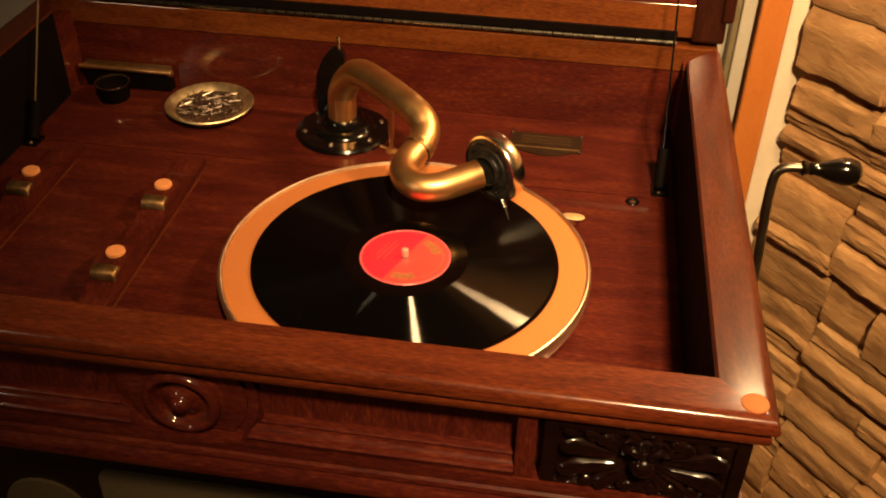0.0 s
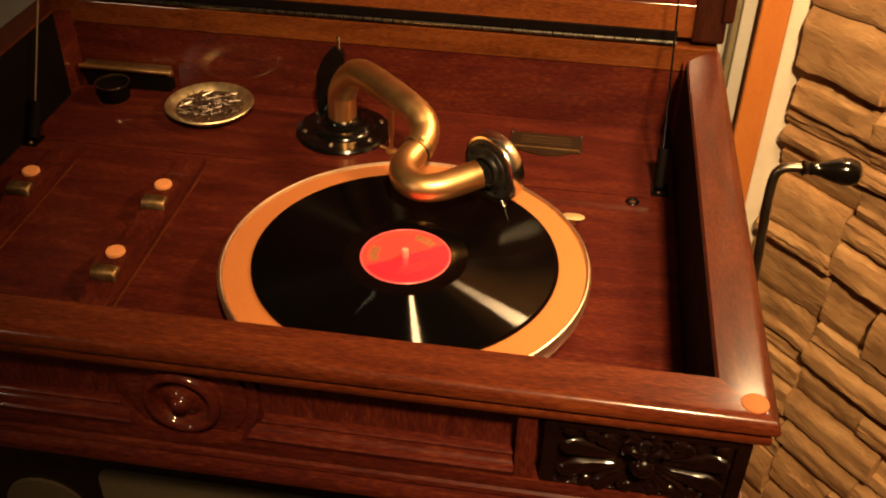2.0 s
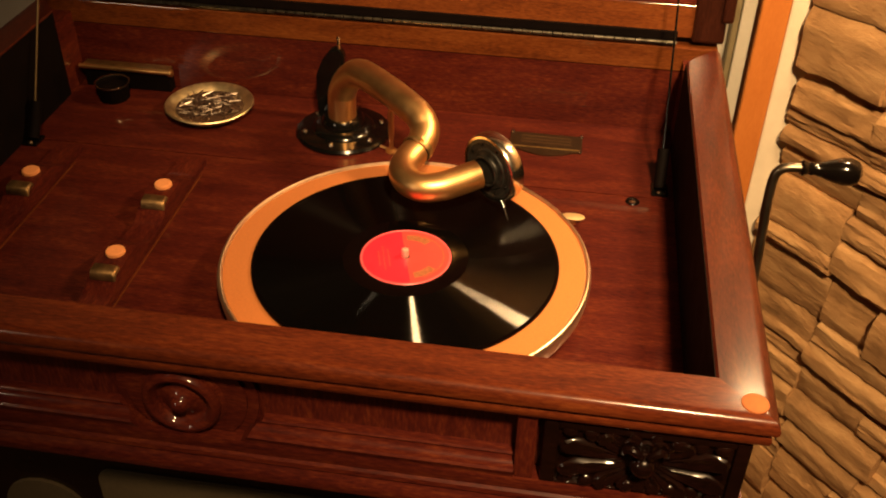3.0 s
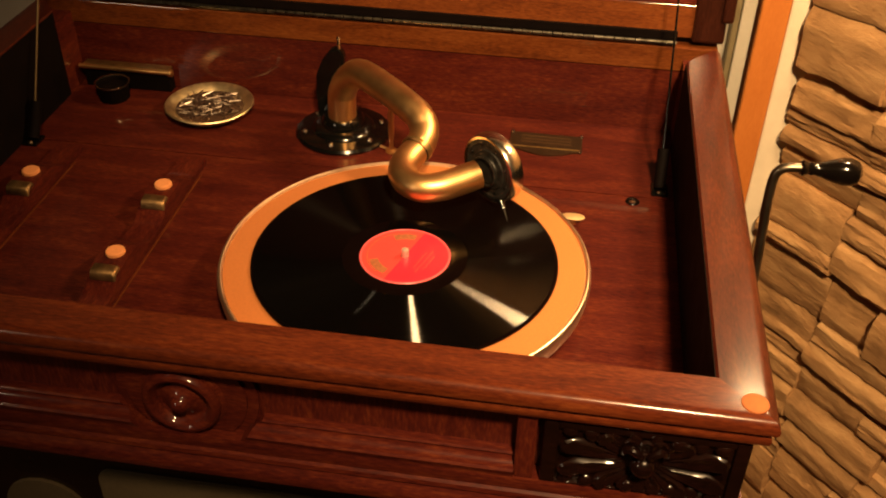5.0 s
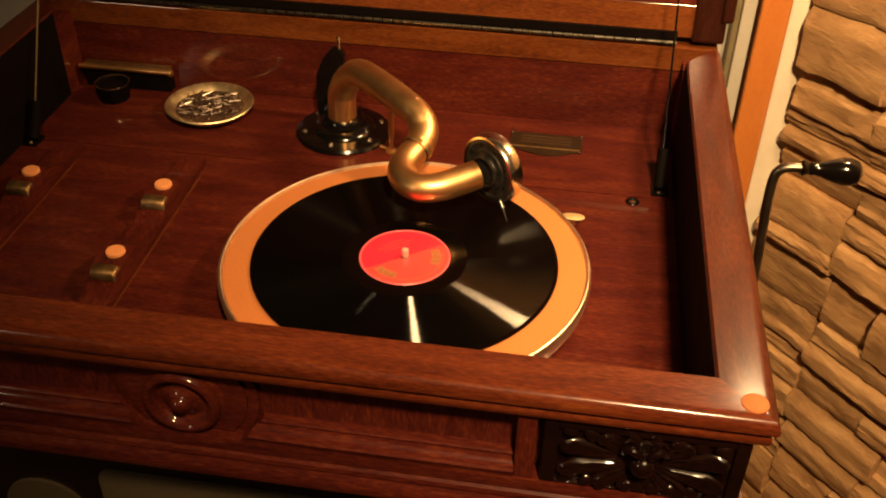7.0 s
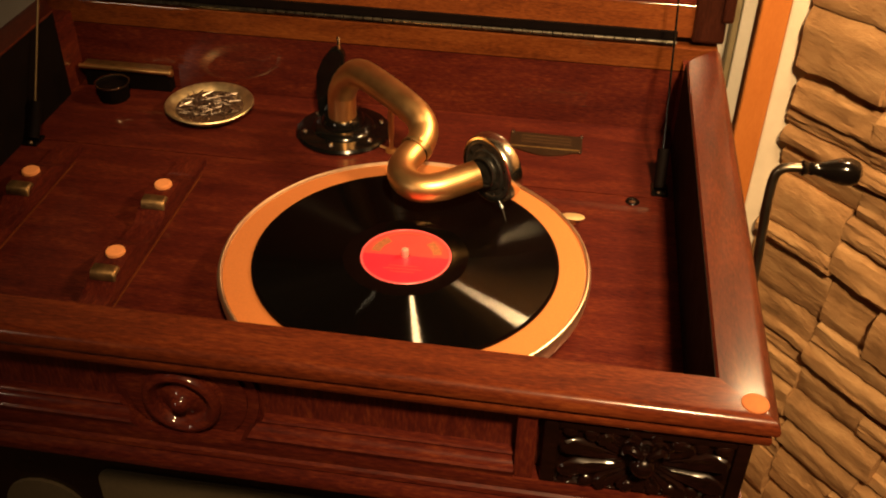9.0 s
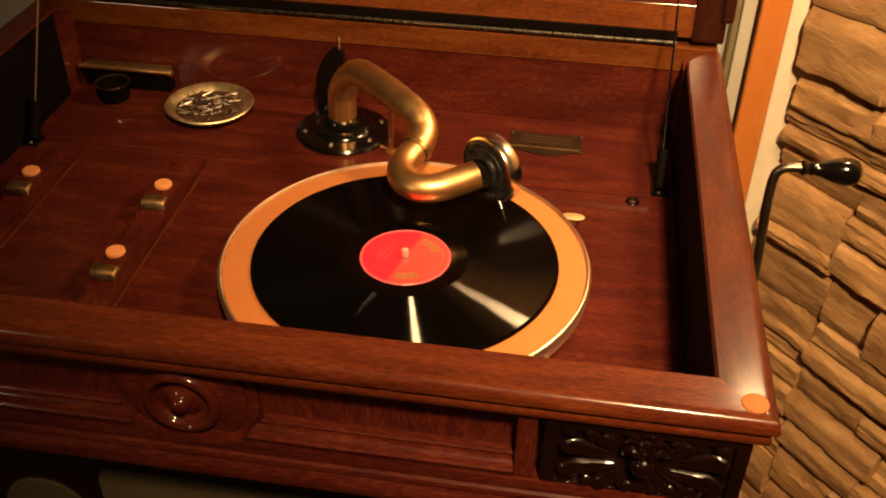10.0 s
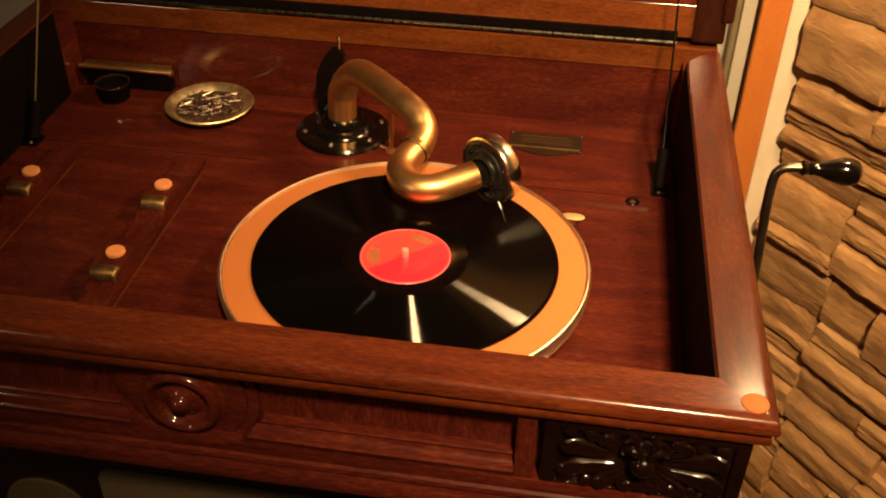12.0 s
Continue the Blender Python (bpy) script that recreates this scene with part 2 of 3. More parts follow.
def spline(points, steps=8):
    """A smooth line through points (Catmull-Rom)."""
    p = [Vector(q) for q in points]
    p = [2 * p[0] - p[1]] + p + [2 * p[-1] - p[-2]]
    out = []
    for a, b, c, d in zip(p, p[1:], p[2:], p[3:]):
        for i in range(steps):
            t = i / steps
            out.append(0.5 * (2 * b + (c - a) * t + (2 * a - 5 * b + 4 * c - d) * t * t + (3 * b - a - 3 * c + d) * t ** 3))
    return out + [p[-2]]


def tube(path, radius, n=20, bm=None, cap=True):
    """A round pipe along a path; radius is a number or a function of 0..1."""
    b = bm or bmesh.new()
    path = [Vector(q) for q in path]
    side, rings = None, []
    for i, q in enumerate(path):
        d = (path[min(i + 1, len(path) - 1)] - path[max(i - 1, 0)]).normalized()
        side = d.orthogonal().normalized() if side is None else (side - d * side.dot(d)).normalized()
        up = d.cross(side)
        r = radius(i / (len(path) - 1)) if callable(radius) else radius
        rings.append([b.verts.new(q + r * (math.cos(2 * math.pi * k / n) * side + math.sin(2 * math.pi * k / n) * up)) for k in range(n)])
    for a, c in zip(rings, rings[1:]):
        for k in range(n):
            b.faces.new((a[k], a[(k + 1) % n], c[(k + 1) % n], c[k]))
    if cap:
        b.faces.new(rings[0][::-1])
        b.faces.new(rings[-1])
    return b


def extrude(profile, axis, a0, a1, bm=None):
    """A closed profile drawn out along axis 0 (profile y, z), 1 (x, z) or 2 (x, y)."""
    b = bm or bmesh.new()

    def at(p, a):
        return {0: (a, p[0], p[1]), 1: (p[0], a, p[1]), 2: (p[0], p[1], a)}[axis]
    lo, hi = [b.verts.new(at(p, a0)) for p in profile], [b.verts.new(at(p, a1)) for p in profile]
    n = len(profile)
    for i in range(n):
        b.faces.new((lo[i], lo[(i + 1) % n], hi[(i + 1) % n], hi[i]))
    b.faces.new(lo[::-1])
    b.faces.new(hi)
    return b


# ---- the room ----
FLOOR_Z, CEIL_Z = -0.80, 1.75
BACK_Y = 0.60


def room():
    tagged(part("floor", block(-2.6, 2.4, -2.6, 0.75, FLOOR_Z - 0.08, FLOOR_Z), FLOORING), "dark oak floor of the room", "floor", kind="structure")
    # ceiling, west and south walls are unseen, their dark wood cuts the fill
    tagged(part("ceiling", block(-2.6, 2.4, -2.6, 0.75, CEIL_Z, CEIL_Z + 0.08), UNSEEN_DARK), "unseen ceiling, dark to hold down bounced light", "ceiling", kind="structure")
    tagged(part("wall_north", block(-2.6, 0.22, BACK_Y, BACK_Y + 0.1, FLOOR_Z, CEIL_Z), PLASTER), "beige plastered wall behind the gramophone", "wall", kind="structure")
    tagged(part("wall_west", block(-2.7, -2.6, -2.6, 0.75, FLOOR_Z, CEIL_Z), UNSEEN_DARK), "unseen side wall, dark to hold down bounced light", "wall", kind="structure")
    tagged(part("wall_south", block(-2.6, 2.4, -2.7, -2.6, FLOOR_Z, CEIL_Z), UNSEEN_DARK), "unseen south wall, dark to hold down bounced light", "wall", kind="structure")
    # the door beside the stone wall, with its casing
    door = empty("door_1", (0.3, BACK_Y, FLOOR_Z), "grey painted door in an orange pine casing", "door", kind="structure")
    inv = Matrix.Translation(-Vector(door.location))

    def dpart(name, bm, mat, label=""):
        bm.transform(inv)
        return part(name, bm, mat, door, label)
    dpart("door_leaf", block(0.22, 0.322, BACK_Y + 0.03, BACK_Y + 0.07, FLOOR_Z, 1.25, 0.002), GREY)
    dpart("door_bead", block(0.318, 0.326, BACK_Y + 0.006, BACK_Y + 0.03, FLOOR_Z, 1.25, 0.002), plain("olive_seal", (0.16, 0.13, 0.07), 0.6), "olive brown weather strip")
    dpart("door_stile", block(0.326, 0.343, BACK_Y, BACK_Y + 0.05, FLOOR_Z, 1.25, 0.002), GREY)
    dpart("door_casing", block(0.3465, 0.383, BACK_Y - 0.012, BACK_Y + 0.06, FLOOR_Z, 1.30, 0.003), JAMB, "orange pine casing")
    dpart("casing_shadow_gap", block(0.340, 0.352, BACK_Y + 0.03, BACK_Y + 0.06, FLOOR_Z, 1.30), plain("gap_black", (0.02, 0.015, 0.01), 0.8))
    tagged(part("trim", block(0.383, 0.440, BACK_Y - 0.010, BACK_Y + 0.08, FLOOR_Z, CEIL_Z, 0.003), WHITE), "cream painted corner trim beside the stone wall", "trim", kind="structure")


room()

# ---- stone wall, running from the door towards the viewer ----
WALL_AT, WALL_TURN = Vector((0.413, 0.600, 0.0)), -54.0


def stone_wall():
    wall = empty("wall_east", WALL_AT, "wall clad in rough sand-coloured ledge stones", "stone wall", kind="structure")
    wall.rotation_euler = (0, 0, radians(WALL_TURN))
    # local x along the wall, y into it
    part("backing", block(0.0, 2.6, 0.0, 0.10, FLOOR_Z, CEIL_Z), MORTAR, wall, "dark recessed mortar")
    rng = random.Random(4)

    def stone(bm, s0, s1, z0, z1, proud, fine):
        """One split ledge stone: rough layered face, a chipped lower edge, a sloping ledge on top."""
        nx, nz = (14, 10) if fine else (2, 2)
        seed = rng.uniform(0, 90)
        tilt, ledge = rng.uniform(-0.003, 0.008), rng.uniform(0.005, 0.014)
        top = rng.uniform(0.60, 0.82)
        crack, split = rng.uniform(0.25, 0.75), rng.choice((0.0, 0.0, 0.003, 0.005)) if z1 - z0 > 0.045 else 0.0
        lean = rng.uniform(-0.003, 0.003)
        grid = []
        for j in range(nz + 1):
            v = j / nz
            row = []
            for i in range(nx + 1):
                u = i / nx
                x = s0 + 0.0002 + u * (s1 - s0 - 0.0004) + lean * (v - 0.5)
                rise = 0.075 * (x - 0.03) if x < 0.6 else 0.043
                lo = z0 + 0.0012 + 0.0040 * noise.noise(Vector((x * 14, z0 * 41, 0))) + 0.0022 * noise.noise(Vector((x * 60, z0 * 41, 3)))
                hi = z1 - 0.0006 + 0.0040 * noise.noise(Vector((x * 14, z1 * 41, 0))) + 0.0022 * noise.noise(Vector((x * 60, z1 * 41, 3)))
                d = proud + tilt * (v - 0.5)
                d += 0.0034 * noise.noise(Vector((x * 11, v * 1.8, seed))) + 0.0020 * noise.noise(Vector((x * 24, v * 7, seed + 4)))
                d += 0.0018 * noise.noise(Vector((x * 90, v * 14, seed)))
                if v > crack + 0.05 * noise.noise(Vector((x * 30, seed, 0))):
                    d -= split
                d -= ledge * max(0.0, (v - top) / (1 - top))
                if v == 0:
                    d -= 0.0014 + 0.002 * abs(noise.noise(Vector((x * 60, v * 20, seed + 8))))
                row.append(bm.verts.new((x, -max(d, 0.004), lo + v * (hi - lo) + rise)))
            grid.append(row)
        for j in range(nz):
            for i in range(nx):
                bm.faces.new((grid[j][i], grid[j][i + 1], grid[j + 1][i + 1], grid[j + 1][i]))
        rim = grid[0] + [r[-1] for r in grid[1:]] + grid[-1][-2::-1] + [r[0] for r in grid[-2:0:-1]]
        base = [bm.verts.new((q.co.x, 0.002, q.co.z)) for q in rim]
        for i in range(len(rim)):
            j = (i + 1) % len(rim)
            bm.faces.new((rim[i], base[i], base[j], rim[j]))

    # cladding modules of about 0.13 m, each with its own course heights, from the top down
    first = (0.330, 0.262, 0.205, 0.118, 0.048, -0.036, -0.092, -0.120, -0.148, -0.192, -0.265, -0.292, -0.374, -0.437, -0.463, -0.502, -0.564, -0.615, -0.648, -0.735, FLOOR_Z)
    second = (0.330, 0.250, 0.195, 0.118, 0.044, -0.036, -0.092, -0.120, -0.148, -0.198, -0.235, -0.288, -0.371, -0.410, -0.447, -0.505, -0.558, -0.610, -0.690, FLOOR_Z)
    depth = (0.020, 0.026, 0.017, 0.022, 0.027, 0.021, 0.018, 0.023, 0.014, 0.022, 0.025, 0.015, 0.021, 0.016, 0.019, 0.026, 0.017)
    far = bmesh.new()
    left, module, shift = 0.0, 0, [0.0] * 20
    while left < 2.5:
        wide = (0.152, 0.112, 0.140)[module] if module < 3 else rng.uniform(0.12, 0.24)
        courses = first if module % 2 == 0 else second
        for k, (hi, lo) in enumerate(zip(courses, courses[1:])):
            start = left + (rng.uniform(0.010, 0.020) if module == 0 else shift[k % 20])
            shift[k % 20] = rng.choice((0.0, 0.003, 0.030, 0.045, -0.025)) if module else rng.uniform(-0.004, 0.006)
            fine = left < 0.55
            bm = bmesh.new() if fine else far
            stone(bm, start, left + wide + shift[k % 20], lo, hi, depth[(k + 5 * module) % 17] + rng.uniform(-0.002, 0.002), fine)
            if fine:
                part("stone", bm, STONE, wall)
        z = 0.330
        while z < CEIL_Z - 0.12:
            h = rng.uniform(0.035, 0.085)
            stone(far, left + 0.004, left + wide, z, z + h, rng.uniform(0.014, 0.026), False)
            z += h
        left, module = left + wide, module + 1
    tagged(part("stones_beyond", far, STONE, wall), kind="stuff")


# ---- the gramophone cabinet ----
XL, XR = -0.430, 0.230      # inside of the well
YF, YB = -0.174, 0.3085
RIM_Z = 0.097
XLO, XRO, YFO = -0.465, 0.2655, -0.2105


CAB = empty("gramophone", (-0.1, 0.06, FLOOR_Z), "polished mahogany gramophone cabinet with its lid open", "gramophone")


def fixed(name, bm, mat, at, label=""):
    """A part of the gramophone with its own origin at a place in the room; bm is drawn round that origin."""
    ob = part(name, bm, mat, CAB, label)
    ob.location = Vector(at) - Vector(CAB.location)
    return ob


def cabinet():
    cab = CAB
    inv = Matrix.Translation(-Vector(cab.location))

    def cp(name, bm, mat, label="", parent=None):
        bm.transform(inv)
        return part(name, bm, mat, parent or cab, label)

    # rim: nosed moulding, mitred at the corners
    prof = [(0.0, 0.004), (0.0, RIM_Z - 0.0015), (0.0015, RIM_Z), (0.0025, RIM_Z), (0.0278, RIM_Z), (0.0290, RIM_Z - 0.0001), (0.0325, RIM_Z - 0.0008), (0.0352, RIM_Z - 0.003),
            (0.0364, RIM_Z - 0.0065), (0.0358, RIM_Z - 0.0105), (0.0335, RIM_Z - 0.0125), (0.0318, RIM_Z - 0.0135), (0.0330, RIM_Z - 0.0150),
            (0.0338, RIM_Z - 0.0180), (0.0328, RIM_Z - 0.0220), (0.0300, RIM_Z - 0.0245), (0.0240, RIM_Z - 0.0257), (0.0125, RIM_Z - 0.0259), (0.0125, 0.004)]

    def rim_piece(p0, p1):
        b = bmesh.new()
        a = [b.verts.new(p0(o, z)) for o, z in prof]
        c = [b.verts.new(p1(o, z)) for o, z in prof]
        n = len(prof)
        for i in range(n):
            b.faces.new((a[i], a[(i + 1) % n], c[(i + 1) % n], c[i]))
        b.faces.new(a[::-1])
        b.faces.new(c)
        return b
    cp("front_rim", rim_piece(lambda o, z: (XL - o, YF - o, z), lambda o, z: (XR + o, YF - o, z)), RIM_X)
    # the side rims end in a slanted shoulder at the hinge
    cp("side_rim", rim_piece(lambda o, z: (XR + o, YF - o, z), lambda o, z: (XR + o, YB - 0.003 + min(0, (o - 0.018) * 1.9), z)), RIM_Y_SHADED)
    cp("side_rim", rim_piece(lambda o, z: (XL - o, YF - o, z), lambda o, z: (XL - o, YB - 0.003 + min(0, (o - 0.018) * 1.9), z)), RIM_Y_SHADED)
    # back of the well: lower panel, then the hinge rail with light painted golden
    cp("back_panel", block(XL, XR, YB, YB + 0.03, 0.0004, 0.0695), WOOD_X)
    for s, x in ((1, XR), (-1, XL)):
        # thin black sheet added: shade on the inner side, put in as colour
        cp("shade_sheet", block(min(x, x - s * 0.0008), max(x, x - s * 0.0008), YF, 0.270, 0.0, RIM_Z - 0.0012), MATT_BLACK, "thin black sheet for the shade inside the well")
        cp("well_lining", block(min(x, x + s * 0.022), max(x, x + s * 0.022), 0.2714, YB, 0.0, RIM_Z - 0.014), WOOD_Y)
    cp("hinge_rail", block(XL - 0.033, XR + 0.033, YB - 0.0015, YB + 0.03, 0.0705, RIM_Z - 0.001, 0.001), WOOD_LIT, "mahogany hinge rail coloured golden for its light")
    # motor board in two pieces
    cp("motor_board", block(XL, XR, YF, 0.1718, -0.02, 0.0, 0.0006), WOOD_X)
    cp("rear_board", block(XL, XR, 0.1730, YB + 0.012, -0.02, 0.0), WOOD_X)

    # frieze: stepped carcass behind, recessed panel, sloping lower bevel
    cp("frieze_board", block(XLO + 0.012, XRO - 0.012, -0.1905, -0.170, -0.026, RIM_Z - 0.0262), WOOD_Z)
    rail = [(-0.172, 0.013), (-0.2035, 0.0135), (-0.2045, 0.0105), (-0.2035, 0.002), (-0.2055, 0.0005), (-0.2062, -0.003), (-0.2045, -0.0055),
            (-0.2058, -0.008), (-0.2085, -0.011), (-0.2092, -0.016), (-0.2080, -0.0205), (-0.2035, -0.0225), (-0.2020, -0.0265), (-0.172, -0.0265)]
    cp("lower_rail", extrude(rail, 0, XLO + 0.006, XRO - 0.006), WOOD_X)
    bevel = [(-0.1860, 0.0305), (-0.1966, 0.0303), (-0.1978, 0.0290), (-0.1970, 0.0276), (-0.1962, 0.0266), (-0.1968, 0.0245), (-0.1988, 0.0222), (-0.2012, 0.0210),
             (-0.2034, 0.0208), (-0.2048, 0.0193), (-0.2044, 0.0172), (-0.2036, 0.0160), (-0.2036, 0.0136), (-0.1860, 0.0136)]
    for x0, x1, s0, s1 in ((-0.076, 0.1105, 0.9, 0.0), (-0.432, -0.148, 0.0, -0.9)):
        b = extrude(bevel, 0, x0, x1)
        for v in b.verts:
            v.co.x += (v.co.z - 0.0136) * (s0 if abs(v.co.x - x0) < 1e-6 else s1)
        cp("panel_bevel", b, WOOD_X)
    for x0, x1 in ((0.1105, 0.1235),):
        cp("stile", block(x0, x1, -0.203, -0.190, 0.0137, RIM_Z - 0.026, 0.0012), WOOD_Z)
    # turned roundel with side steps
    def clipped_disc(r, y0, y1, zlo, zhi):
        pts = []
        for i in range(72):
            a = 2 * math.pi * i / 72
            pts.append((-0.1135 + r * math.cos(a), min(zhi, max(zlo, 0.0445 + r * math.sin(a)))))
        return extrude(pts, 1, y0, y1)
    cp("roundel_step", clipped_disc(0.0500, -0.1935, -0.189, 0.0138, 0.0712), WOOD_X)
    cp("roundel_step", clipped_disc(0.0425, -0.1962, -0.189, 0.0139, 0.0711), WOOD_X)
    turned = [(0.0, 0.0222), (0.0026, 0.0217), (0.0050, 0.0200), (0.0063, 0.0174), (0.0074, 0.0156), (0.0104, 0.0138), (0.0134, 0.0116), (0.0158, 0.0108), (0.0176, 0.0118), (0.0190, 0.0146),
              (0.0205, 0.0172), (0.0228, 0.0184), (0.0252, 0.0178), (0.0269, 0.0158), (0.0276, 0.0132), (0.0274, 0.0118), (0.0288, 0.0110), (0.0301, 0.0094), (0.0297, 0.0078), (0.0312, 0.0070),
              (0.0322, 0.0050), (0.0322, 0.0)]
    cp("roundel", lathe(turned, 64, m=Matrix.Translation((-0.1155, -0.1865, 0.0415)) @ pose(0, 0, 0, 90)), WOOD_X, "turned mahogany roundel")

    # carved corner block
    def carved(xc, parent_label):
        blk = cp("carved_block", block(xc - 0.064, xc + 0.064, -0.2010, -0.190, 0.0136, RIM_Z - 0.026, 0.0012), WOOD_DARK, parent_label)
        zc, hx, hz = 0.0405, 0.0535, 0.0235
        for i in range(14):
            a = 2 * math.pi * (i + 0.5) / 14
            ca, sa = math.cos(a), math.sin(a)
            reach = min(hx / max(abs(ca), 1e-3), hz / max(abs(sa), 1e-3))
            b = bmesh.new()
            bmesh.ops.create_uvsphere(b, u_segments=16, v_segments=8, radius=1)
            long = (reach - 0.007) / 2
            for v in b.verts:
                t = (v.co.x + 1) / 2
                flute = 0.60 * math.exp(-(v.co.y / 0.25) ** 2) * (1 - 0.6 * t)
                wide = 0.0018 + 0.0078 * t * (reach / 0.035) ** 0.5
                lift = 0.0034 * math.exp(-((t - 0.94) / 0.13) ** 2) + 0.0012 * math.exp(-((abs(v.co.y) - 0.62) / 0.2) ** 2)
                v.co = Vector((v.co.x * long, v.co.y * wide, v.co.z * (0.0022 + 0.0030 * t) * (1 - flute) + lift))
            b.transform(Matrix.Translation((xc, -0.2008, zc)) @ pose(0, 0, 0, 90) @ pose(0, 0, 0, 0, 0, math.degrees(a)) @ pose(0.007 + long, 0, 0, 0, -3))
            cp("acanthus_leaf", b, WOOD_DARK, "", blk)
        for i in range(8):
            for s in (-1, 1):
                b = bmesh.new()
                bmesh.ops.create_uvsphere(b, u_segments=12, v_segments=6, radius=1)
                for v in b.verts:
                    v.co = Vector((v.co.x * 0.0058, v.co.y * 0.0046 * (1 - 0.35 * v.co.x), v.co.z * 0.0030))
                x = (i - 3.5) * 0.0136
                b.transform(Matrix.Translation((xc + x, -0.2020 - 0.0012 * (i % 2), zc + s * 0.0215)) @ pose(0, 0, 0, 90) @ pose(0, 0, 0, 0, 0, math.degrees(math.atan2(s * 0.03, x))))
                cp("leaf_tip", b, WOOD_DARK, "", blk)
        for s in (-1, 1):
            curl = spline([(xc + s * 0.0015, -0.2090, zc + 0.0100), (xc + s * 0.0040, -0.2110, zc + 0.0165), (xc + s * 0.0090, -0.2095, zc + 0.0190),
                           (xc + s * 0.0130, -0.2065, zc + 0.0150), (xc + s * 0.0120, -0.2040, zc + 0.0090)], 6)
            cp("scroll", tube(curl, lambda t: 0.0016 + 0.0012 * math.sin(math.pi * t), 10), WOOD_DARK, "", blk)
        ztop = RIM_Z - 0.0262
        for x0, x1, z0, z1 in ((xc - 0.0636, xc - 0.0545, 0.0138, ztop), (xc + 0.0545, xc + 0.0636, 0.0138, ztop),
                               (xc - 0.0545, xc + 0.0545, 0.0138, 0.0160), (xc - 0.0545, xc + 0.0545, zc + 0.0245, ztop)):
            cp("border", block(x0, x1, -0.2040, -0.2005, z0, z1, 0.0009), WOOD_DARK, "", blk)
        boss = lathe([(0.0, 0.0135), (0.004, 0.0128), (0.0072, 0.0100), (0.0084, 0.0065), (0.0078, 0.0030), (0.0100, 0.0022), (0.0106, 0.0)], 32,
                     m=Matrix.Translation((xc, -0.2010, zc + 0.0035)) @ pose(0, 0, 0, 90))
        cp("boss", boss, WOOD_DARK, "round glossy boss", blk)
    carved(0.1915, "black carved corner block with acanthus leaves")
    carved(-0.4255, "black carved corner block with acanthus leaves")
    # carcass below
    cp("side_panel", block(XRO - 0.030, XRO - 0.008, -0.180, YB + 0.03, FLOOR_Z + 0.06, RIM_Z - 0.026), WOOD_Z)
    cp("side_panel", block(XLO + 0.008, XLO + 0.030, -0.180, YB + 0.03, FLOOR_Z + 0.06, RIM_Z - 0.026), WOOD_Z)
    cp("back_board", block(XLO + 0.030, XRO - 0.030, YB + 0.005, YB + 0.025, FLOOR_Z + 0.06, -0.021), WOOD_Z)
    cp("base_plinth", block(XLO, XRO, -0.185, YB + 0.03, FLOOR_Z, FLOOR_Z + 0.06, 0.004), WOOD_X)
    cp("corner_post", block(XRO - 0.042, XRO - 0.008, -0.2005, -0.172, FLOOR_Z + 0.06, 0.0130, 0.003), WOOD_DARK)
    cp("corner_post", block(XLO + 0.008, XLO + 0.042, -0.2005, -0.172, FLOOR_Z + 0.06, 0.0130, 0.003), WOOD_DARK)
    # grille front with cloth behind rounded openings, both coloured dark for the rail's shade
    cp("grille_front", block(XLO + 0.042, XRO - 0.042, -0.158, -0.140, FLOOR_Z + 0.06, -0.0265), WOOD_DARK, "recessed grille front, black for the shade under the rail")

    def rounded(x0, x1, z0, z1, r):
        pts = []
        for cx, cz, a0 in ((x1 - r, z1 - r, 0), (x0 + r, z1 - r, 90), (x0 + r, z0 + r, 180), (x1 - r, z0 + r, 270)):
            for i in range(7):
                a = radians(a0 + 15 * i)
                pts.append((cx + r * math.cos(a), cz + r * math.sin(a)))
        return pts
    cp("grille_cloth", extrude(rounded(-0.222, 0.010, -0.50, -0.093, 0.012), 1, -0.161, -0.157), SHADED_CLOTH, "beige woven grille cloth")
    cp("grille_cloth", extrude(rounded(-0.312, -0.240, -0.50, -0.117, 0.035), 1, -0.161, -0.157), SHADED_CLOTH, "beige woven grille cloth")
    cp("grille_cloth", extrude(rounded(0.028, 0.100, -0.50, -0.117, 0.035), 1, -0.161, -0.157), SHADED_CLOTH, "beige woven grille cloth")
    return cab


cabinet()


